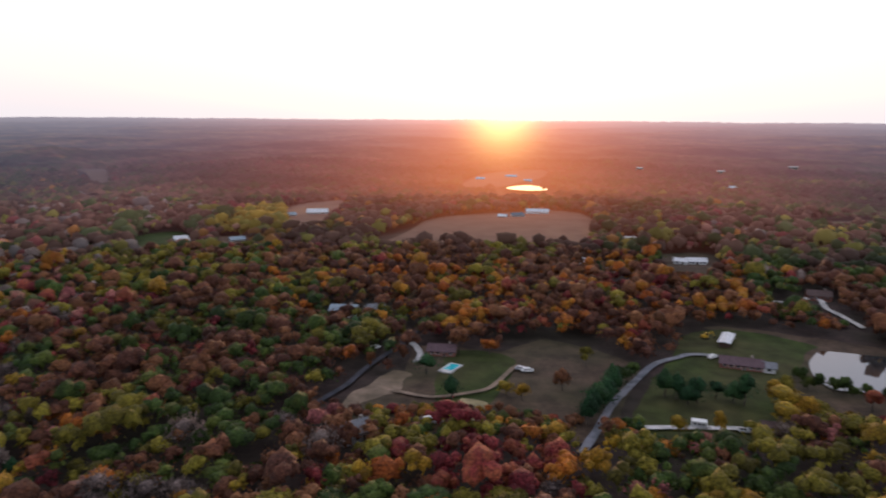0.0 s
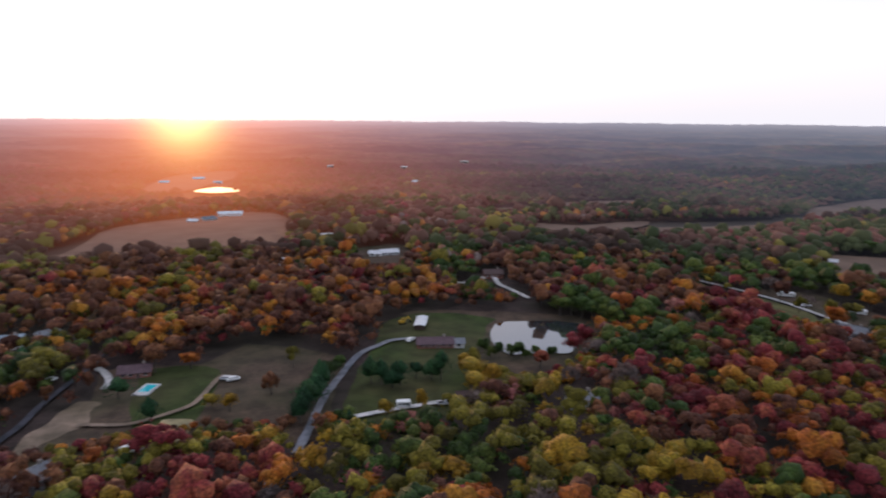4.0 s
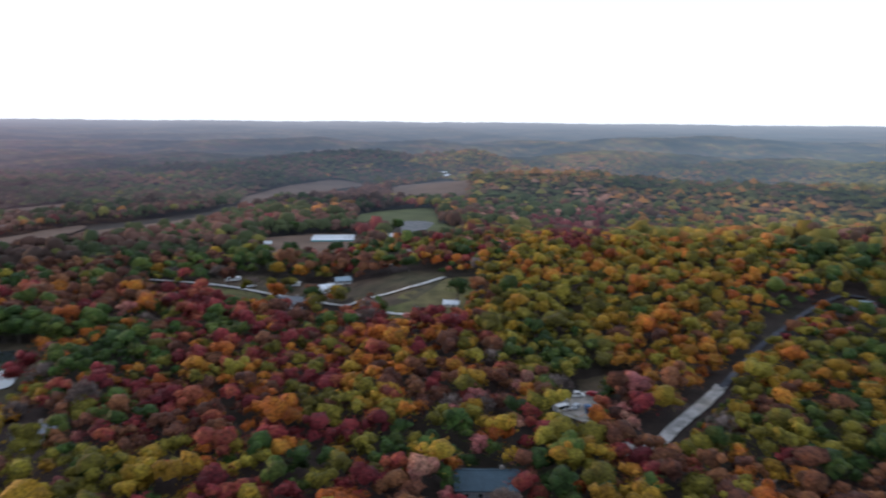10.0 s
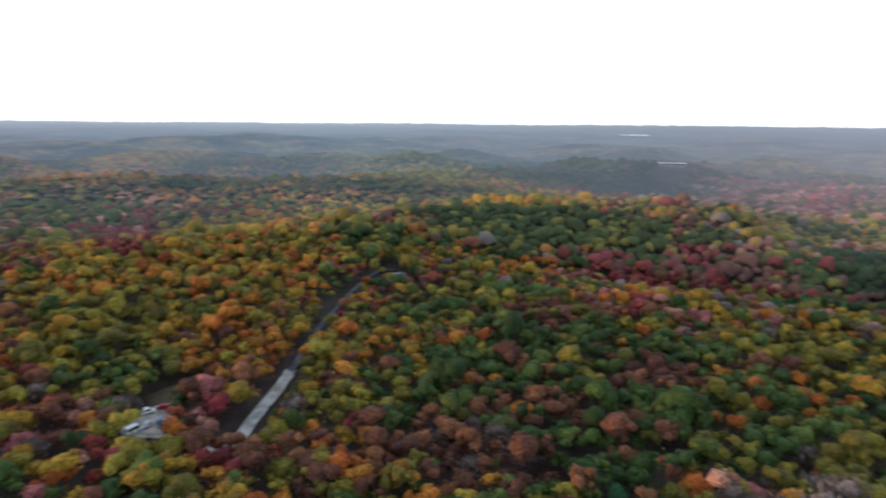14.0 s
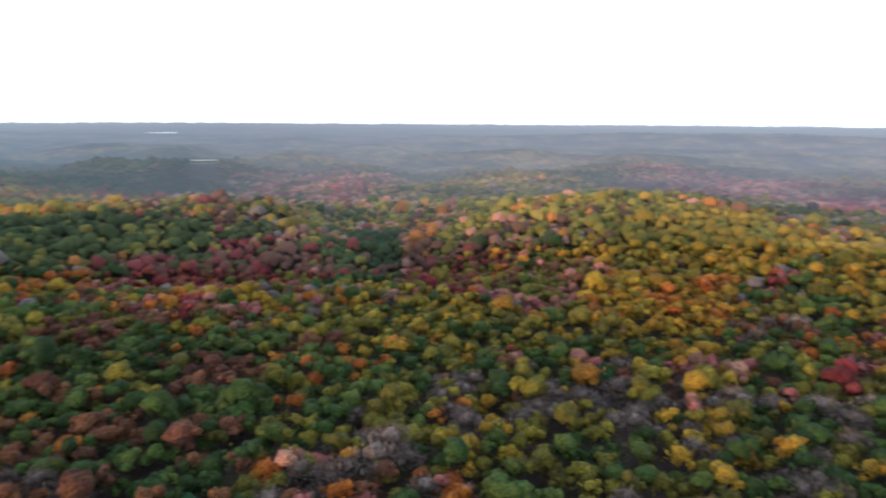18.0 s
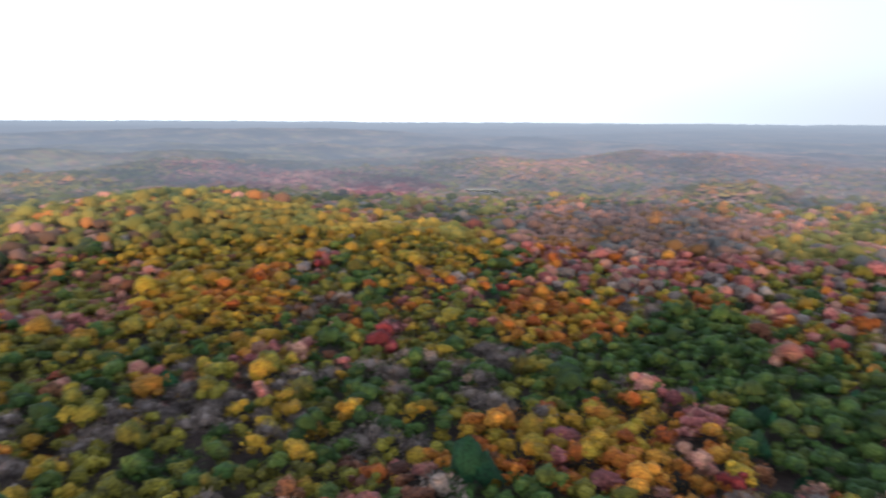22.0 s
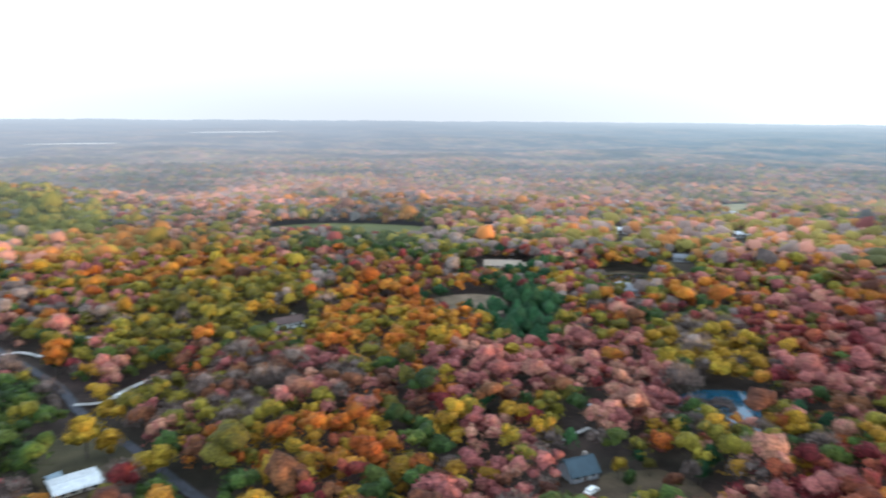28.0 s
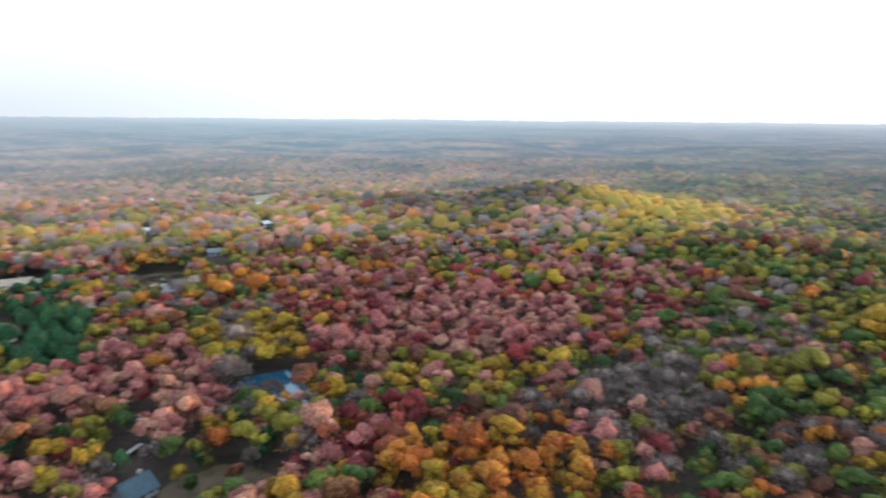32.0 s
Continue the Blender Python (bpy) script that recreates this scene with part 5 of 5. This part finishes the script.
zone(157, 696, 5.8, 162, 1, olive=2, green=0.7, rust=0.5)


def mixture(x, y):
    r, az = np.hypot(x, y), np.degrees(np.arctan2(x, y)) % 360
    w = np.zeros((len(x), len(KINDS))) + np.array([1, 1, 1, 1, 1.5, 1.5, 0.2, 1.5, 1]) / 8.7
    # a wavering edge between the stands
    az = az + 0.8 * np.sin(x * 0.031 + 2 * np.sin(y * 0.017)) + 0.5 * np.sin(y * 0.09 + x * 0.05)
    r = r * (1 + 0.035 * np.sin(x * 0.027 - y * 0.035 + 1.4 * np.sin(x * 0.011)))
    for za, zr, wide, deep, force, mix in ZONES:
        da = (az - za + 180) % 360 - 180
        q = (np.exp(-((da / wide) ** 2 + ((r - zr) / deep) ** 2) ** 3) * min(force, 1) * 0.95)[:, None]
        w = w * (1 - q) + q * mix / mix.sum()
    # stands of one kind gather
    for k in range(len(KINDS)):
        w[:, k] = w[:, k] ** 1.35 * np.exp(0.9 * np.sin(x * (0.041 + 0.006 * k) + k * 1.7 + 1.2 * np.sin(y * 0.023 + k)) * np.sin(y * (0.047 - 0.004 * k) + k * 2.3))
    return w / w.sum(1, keepdims=True)


def scatter(r0, r1, gap, keep=1.0, low=False):
    """Places for trees in a ring; low: places for shrubs in the strips before open ground, where no tall tree stands."""
    i = np.arange(int(2 * r1 / gap))
    gx, gy = np.meshgrid(i, i)
    x = (gx.ravel() * gap - r1) + rng.uniform(-0.42, 0.42, gx.size) * gap + (gy.ravel() % 2) * gap / 2
    y = (gy.ravel() * gap - r1) + rng.uniform(-0.42, 0.42, gx.size) * gap
    r = np.hypot(x, y)
    ok = (r >= r0) & (r < r1) & (rng.random(x.size) < keep)
    x, y = x[ok], y[ok]
    free, bare = np.ones(x.size, bool), np.zeros(x.size, bool)
    for poly, reaches in CLEARINGS:
        lo, hi = poly.min(0), poly.max(0)
        # edge trees stand back on the near side, so that open ground shows over their tops
        for reach in (reaches + (0.98, 0.965, 0.95) if low else reaches):
            px, py = x * reach, y * reach
            k = np.nonzero((px > lo[0]) & (px < hi[0]) & (py > lo[1]) & (py < hi[1]))[0]
            if k.size:
                hit = inside(poly, px[k], py[k])
                free[k] &= ~hit
                if reach < 1.035:
                    bare[k] |= hit
    if low:
        free = ~free & ~bare
    return x[free], y[free]


LABEL = {"crimson": "crimson autumn broadleaf trees", "rose": "dusty rose autumn oaks", "orange": "bright orange autumn maples", "gold": "golden yellow hickories",
         "olive": "olive yellow-green broadleaf trees", "green": "dark green broadleaf trees", "pine": "dark green pines and cedars", "rust": "rust brown autumn oaks", "bare": "bare grey leafless trees"}


def pick(x, y):
    # neighbours are mostly of like colour: a smooth chance with some scatter
    s = 0.6 * np.sin(x * 0.083 + 2.1 * np.sin(y * 0.051 + 1)) * np.cos(y * 0.077 + 1.7 * np.sin(x * 0.047)) + 0.5 * np.sin(x * 0.19 + 1.9 * np.sin(y * 0.13)) * np.sin(y * 0.17 + 1.3 * np.sin(x * 0.11 + 2))
    s = s + rng.normal(0, 0.6, len(x))
    chance = np.empty(len(x))
    chance[np.argsort(s)] = (np.arange(len(x)) + 0.5) / len(x)
    w = np.cumsum(mixture(x, y)[:, BLEND], 1)
    return BLEND[(chance[:, None] > w).sum(1).clip(0, len(KINDS) - 1)]


def sizes(name, n, size):
    d = size * np.exp(rng.normal(0, 0.24, n)) * (0.8 if name == "pine" else 1.0)
    return d, rng.uniform(6.5, 13.0, n) + 0.8 * (d - size)


def form_of(name):
    return name if name in ("pine", "bare") else "broad"


def woods(where, x, y, kind, size, lumps, flecks, fleck_size, words, top=0.0):
    z = ground_z(x, y)
    for k, name in enumerate(KINDS):
        s = kind == k
        if not s.any():
            continue
        d, tall = sizes(name, s.sum(), size)
        if top:
            tall = top * rng.uniform(0.5, 1.0, len(d))
        V, F, T = crown_set(x[s], y[s], z[s], d, tall, 1 if form_of(name) != "broad" else lumps, flecks * 6 if name == "bare" and flecks > 20 else flecks, rng.random(s.sum()), fleck_size, form_of(name))
        ob = new(name + "_" + where, tri_mesh(name + "_" + where, V, F, T, LEAF[name]))
        tagged(ob, LABEL[name] + " " + words, "woodland", kind="stuff")


# the trees closest under the viewpoint are things of their own
TREE_NAME = {"crimson": "red_maple", "rose": "oak", "orange": "orange_maple", "gold": "hickory", "olive": "elm", "green": "ash_tree", "pine": "cedar", "rust": "rusty_oak", "bare": "bare_tree"}
TREE_LABEL = {"crimson": "crimson autumn maple with a rounded clumpy crown", "rose": "dusty rose autumn oak with a broad crown", "orange": "bright orange autumn maple with a full crown",
              "gold": "golden yellow hickory with an uneven crown", "olive": "olive yellow-green elm with a clumpy crown", "green": "dark green ash tree still in full leaf",
              "pine": "dark green cedar with a dense pointed crown", "rust": "rust brown autumn oak with a dense crown", "bare": "bare grey tree with thin leafless branches"}


def trunk_mesh(tall, seed):
    """A tapered trunk that leans a little and parts into three limbs."""
    rnd, V, F = np.random.default_rng(seed), [], []

    def tube(p, q, r0, r1):
        b = len(V)
        for c, r in ((p, r0), ((np.array(p) + q) / 2 + rnd.normal(0, 0.08, 3), (r0 + r1) / 2), (q, r1)):
            V.extend((c[0] + r * math.cos(a), c[1] + r * math.sin(a), c[2]) for a in np.arange(6) * math.pi / 3)
        for s in (0, 6):
            F.extend((b + s + i, b + s + (i + 1) % 6, b + s + 6 + (i + 1) % 6, b + s + 6 + i) for i in range(6))

    fork = np.array([rnd.normal(0, 0.2), rnd.normal(0, 0.2), tall * 0.42])
    tube((0, 0, -0.4), fork, 0.30, 0.19)
    for i in range(3):
        a = 2.1 * i + rnd.uniform(0, 0.8)
        tube(fork - (0, 0, 0.2), fork + (1.7 * math.cos(a), 1.7 * math.sin(a), tall * 0.3), 0.15, 0.05)
    return mesh_of("trunk", V, F, BARK)


TEMPLATES = {}
# far leaf colours; rust, green and crimson kept dark to imitate backlit crowns
FAR_TONE = 1.85 * np.array([(0.105, 0.026, 0.028), (0.21, 0.105, 0.080), (0.20, 0.085, 0.024), (0.165, 0.115, 0.020), (0.11, 0.10, 0.022), (0.030, 0.043, 0.016), (0.018, 0.042, 0.020), (0.072, 0.039, 0.030), (0.115, 0.096, 0.090)])


def paint_leaves(me, kind, around, bright, own):
    att = me.color_attributes.new("leaf", "FLOAT_COLOR", "POINT")
    att.data.foreach_set("color", np.concatenate([(own * FAR_TONE[kind] + (1 - own) * around) * bright[:, None], np.ones((len(kind), 1))], 1).astype(np.float32).ravel())


def tree_template(name, variant):
    key = (name, variant)
    if key not in TEMPLATES:
        tall = 10.5 + 0.8 * variant
        ob = new(TREE_NAME[name])
        zero = np.zeros(1)
        flecks, lumps = (560, 3) if name == "bare" else (300, 2) if name == "pine" else (430, 6)
        V, F, T = crown_set(zero, zero, zero, np.array([7.6]), np.array([tall]), lumps, flecks, zero, 0.27, form_of(name))
        for child in (new("trunk", trunk_mesh(tall, variant * 17 + KINDS.index(name))), new("crown", tri_mesh("crown", V, F, T, LEAF[name]))):
            child.parent = ob
        tagged(ob, TREE_LABEL[name], "tree", TREE_LABEL[name].split(" with")[0].split(" still")[0] + "s")
        TEMPLATES[key] = [ob, False]
    return TEMPLATES[key]


def plant(name, x, y, size=7.6, sink=0.0):
    """Stands one tree on the ground."""
    t = tree_template(name, rng.integers(3))
    k = size / 7.6
    k_tall = (0.5 + 0.5 * k) * rng.uniform(0.7, 1.15)
    m = Matrix.LocRotScale((x, y, float(ground_z(x, y)) - sink * size), Euler((0, 0, rng.uniform(0, 6.28))), (k, k, k_tall))
    if not t[1]:
        t[1], t[0].matrix_basis = True, m
        return t[0]
    t[0].scale, kept = (1, 1, 1), t[0].matrix_basis.copy()
    made = copy_thing(t[0], m)
    t[0].matrix_basis = kept
    return made


X, Y = scatter(100, 320, 5.4, 0.97)
KIND, R_XY, AZ_XY = pick(X, Y), np.hypot(X, Y), np.degrees(np.arctan2(X, Y)) % 360
for _kind, _az, _r, _size in (("gold", 264.4, 168, 4.2), ("olive", 266.9, 172, 3.4), ("rust", 268.8, 166, 4.6), ("pine", 266.0, 175, 4.0), ("bare", 270.2, 171, 4.4), ("green", 265.3, 160, 3.2)):
    plant(_kind, *pl(_az, _r), _size)
order = np.argsort(np.where((R_XY > 128) & ((AZ_XY < 322) | (AZ_XY > 329)), R_XY, 999))[:420]
single = np.zeros(len(X), bool)
single[order] = True
for i in order:
    plant(KINDS[KIND[i]], X[i], Y[i], 7.4 * math.exp(rng.normal(0, 0.22)))
woods("near_woods", X[~single], Y[~single], KIND[~single], 7.3, 4, 44, 0.38, "close together on the near slopes")
X, Y = scatter(140, 420, 3.1, 0.9, low=True)
woods("undergrowth", X, Y, pick(X, Y), 3.6, 1, 6, 0.3, "standing as low scrub at the edge of open ground", 3.0)
X, Y = scatter(0, 100, 6.9, 0.95)
woods("lower_woods", X, Y, pick(X, Y), 8.8, 3, 24, 0.6, "standing close on the slope below the viewpoint")
X, Y = scatter(320, FAR_FROM, 5.1, 0.98)
woods("middle_woods", X, Y, pick(X, Y), 7.6, 2, 8, 0.42, "covering the valley and nearer ridges")
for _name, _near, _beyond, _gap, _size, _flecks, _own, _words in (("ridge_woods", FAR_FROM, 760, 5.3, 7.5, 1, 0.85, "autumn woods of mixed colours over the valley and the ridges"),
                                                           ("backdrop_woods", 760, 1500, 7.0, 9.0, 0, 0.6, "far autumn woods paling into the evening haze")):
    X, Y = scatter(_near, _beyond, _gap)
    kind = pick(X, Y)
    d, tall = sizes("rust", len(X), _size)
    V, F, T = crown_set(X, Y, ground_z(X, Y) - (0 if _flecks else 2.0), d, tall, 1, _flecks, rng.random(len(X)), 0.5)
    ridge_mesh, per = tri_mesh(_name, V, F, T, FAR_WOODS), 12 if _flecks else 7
    # crown colour rises with distance, 0.82 at FAR_FROM to full 300 m on
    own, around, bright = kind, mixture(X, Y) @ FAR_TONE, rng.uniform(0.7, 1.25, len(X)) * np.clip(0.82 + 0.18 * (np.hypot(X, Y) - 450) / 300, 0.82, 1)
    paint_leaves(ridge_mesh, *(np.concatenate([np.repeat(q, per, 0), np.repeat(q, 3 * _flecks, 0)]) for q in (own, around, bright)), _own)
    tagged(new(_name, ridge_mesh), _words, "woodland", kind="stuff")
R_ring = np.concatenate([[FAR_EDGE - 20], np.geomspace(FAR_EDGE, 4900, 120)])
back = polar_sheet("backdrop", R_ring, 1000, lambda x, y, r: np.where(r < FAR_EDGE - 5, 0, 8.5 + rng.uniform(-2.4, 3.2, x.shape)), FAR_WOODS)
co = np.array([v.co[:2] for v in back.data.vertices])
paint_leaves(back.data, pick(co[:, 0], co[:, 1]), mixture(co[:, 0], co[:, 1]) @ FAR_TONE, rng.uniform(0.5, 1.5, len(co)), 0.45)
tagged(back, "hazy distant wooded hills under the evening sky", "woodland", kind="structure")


# ---- trees that stand out ----
for az, r, size in ((358.8, 235, 9.0), (0.9, 212, 6.0),):
    plant("pine", *pl(az, r), size, 0.08)
for az, r, size in ((353.4, 256, 6.0), (354.6, 268, 5.0), (355.9, 254, 4.5), (353.9, 241, 4.0), (356.8, 247, 3.6), (355.4, 278, 6.0)):
    plant("rust", *pl(az, r), size, 0.3)
for az, r, size in ((12.3, 248, 5.0),):
    plant("olive", *pl(az, r), size)
for az, r, size in ((10.4, 224, 6.0),):
    plant("rust", *pl(az, r), size, 0.3)
for az, r, size in ((1.5, 257, 8.0), (15.2, 297, 6.0),):
    plant("rust", *pl(az, r), size)
for az, r, size in ((5.7, 217, 6.0), (7.1, 213, 5.0),):
    plant("gold", *pl(az, r), size, 0.3)
for az, r, size in ((4.2, 257, 7.0),):
    plant("orange", *pl(az, r), size)
for az, r, size in ((12.7, 199, 6.5), (13.0, 204, 6.5), (13.5, 209, 7.0), (13.9, 214, 7.0), (14.2, 219, 7.0), (14.6, 224, 6.5), (14.9, 229, 6.0), (15.3, 234, 6.0), (15.7, 237, 5.0), (16.1, 239, 5.0),):
    plant("pine" if size > 6.2 else "green", *pl(az, r), size * rng.uniform(0.95, 1.25), 0.1)
for az, r, size in ((18.8, 228, 7.5), (19.7, 227, 7.0), (20.6, 224, 8.0), (21.3, 226, 7.5), (22.7, 232, 6.0), (24.0, 231, 7.0), (24.8, 230, 7.0),):
    plant("pine", *pl(az, r), size, 0.1)
for az, r, size in ((27.9, 226, 11.0), (28.3, 211, 10.0), (29.3, 217, 7.0), (26.9, 236, 5.5), (23.2, 202, 3.8), (20.1, 196, 5.0),):
    plant("gold", *pl(az, r), size)
for az, r, size in ((27.6, 240, 5.5), (29.8, 226, 9.0), (30.9, 214, 12.0), (32.4, 215, 10.0),):
    plant("olive", *pl(az, r), size)
for az, r, size in ((28.4, 259, 5.0), (29.1, 254, 5.0), (29.8, 253, 4.0), (30.8, 256, 4.6), (31.5, 256, 5.0), (32.1, 255, 4.0), (32.9, 257, 4.2), (34.3, 258, 4.2),):
    plant("green", *pl(az, r), size, 0.4)
for az, r, size in ((33.4, 244, 6.0), (36.1, 260, 9.0), (37.1, 268, 9.0),):
    plant("crimson", *pl(az, r), size)
for az, r, size in ((34.8, 317, 10.0), (35.7, 318, 11.0), (36.6, 316, 11.0), (37.5, 312, 11.5), (38.4, 308, 11.0), (38.9, 301, 10.0), (36.1, 326, 12.0), (37.6, 322, 12.0)):
    plant("green", *pl(az, r), size)
for az, r, size in ((33.2, 333, 12.0), (34.4, 336, 12.0), (35.3, 334, 11.0), (34.0, 346, 12.0), (36.4, 342, 12.0)):
    plant("rust", *pl(az, r), size)
for az, r, size in ((40.4, 222, 9.0),):
    plant("bare", *pl(az, r), size)
for az, r, size in ((111.5, 190, 7.5),):
    plant("orange", *pl(az, r), size)
for az, r, size in ((219.0, 279, 10.0), (218.9, 266, 8.0),):
    plant("orange", *pl(az, r), size)
for az, r, size in ((220.3, 195, 10.0), (222.0, 191, 7.0), (224.1, 174, 8.0), (225.6, 175, 8.0),):
    plant("gold", *pl(az, r), size)
for az, r, size in ((46.3, 403, 8.0), (51.7, 426, 7.0), (63.4, 440, 8.0), (49.9, 487, 9.0), (55.3, 390, 9.0), (59.9, 338, 8.0), (61.1, 422, 7.0),):
    plant("gold", *pl(az, r), size)
for az, r, size in ((58.1, 329, 10.0), (70.3, 308, 11.0), (56.8, 541, 10.0), (65.2, 535, 10.0), (62.8, 551, 8.0), (63.6, 303, 9.0),):
    plant("green", *pl(az, r), size)
for az, r, size in ((55.3, 338, 9.0), (57.3, 382, 9.0), (42.4, 428, 8.0),):
    plant("orange", *pl(az, r), size)
for az, r, size in ((259.7, 415, 8.0), (267.5, 409, 9.0), (266.8, 336, 8.0), (272.2, 432, 7.0),):
    plant("gold", *pl(az, r), size)
for az, r, size in ((252.8, 359, 9.0), (253.7, 366, 9.0), (254.6, 378, 10.0), (255.5, 387, 9.0), (256.5, 394, 10.0), (257.4, 399, 9.0), (254.2, 340, 10.0), (255.3, 346, 10.0), (256.2, 358, 11.0), (257.4, 366, 10.0), (258.3, 348, 9.0), (257.2, 335, 10.0), (256.0, 329, 10.0), (255.1, 320, 8.0), (257.9, 325, 10.0), (258.8, 321, 9.0), (256.7, 315, 9.0), (253.7, 445, 9.0), (255.1, 450, 9.0), (248.8, 333, 9.0), (247.2, 329, 9.0),):
    plant("pine", *pl(az, r), size)
for az, r, size in ((267.8, 244, 9.0), (270.9, 252, 8.0), (263.4, 266, 10.0), (277.4, 205, 8.0), (255.1, 244, 8.0), (272.8, 281, 6.0),):
    plant("gold", *pl(az, r), size)
for az, r, size in ((269.8, 261, 9.0), (270.3, 275, 8.0), (267.1, 271, 8.0), (272.1, 213, 8.0), (271.7, 202, 8.0), (269.9, 198, 7.0),):
    plant("bare", *pl(az, r), size)
for az, r, size in ((269.1, 192, 5.0), (271.5, 179, 6.0), (270.9, 173, 5.0),):
    plant("pine", *pl(az, r), size)
for az, r, size in ((54.3, 416, 9.0), (53.3, 404, 8.0), (56.9, 416, 9.0), (58.4, 399, 9.0), (55.3, 416, 9.0), (59.9, 409, 9.0), (62.0, 393, 10.0), (64.5, 376, 10.0), (66.1, 367, 10.0), (63.2, 568, 8.0), (67.2, 496, 7.0), (61.5, 448, 8.0),):
    plant("green", *pl(az, r), size)
for az, r, size in ((48.0, 408, 10.0), (47.4, 401, 9.0), (63.5, 384, 9.0), (57.6, 427, 8.0), (53.3, 376, 7.0), (50.7, 400, 8.0),):
    plant("bare", *pl(az, r), size)
for az, r, size in ((51.4, 381, 9.0), (46.7, 420, 9.0), (49.7, 417, 9.0), (68.0, 418, 9.0), (65.5, 424, 9.0), (54.0, 428, 8.0),):
    plant("rust", *pl(az, r), size)
for az, r, size in ((52.8, 362, 6.0), (55.9, 362, 6.0), (60.3, 327, 7.0), (58.8, 327, 6.0), (56.4, 365, 7.0), (54.8, 362, 6.0),):
    plant("olive", *pl(az, r), size)
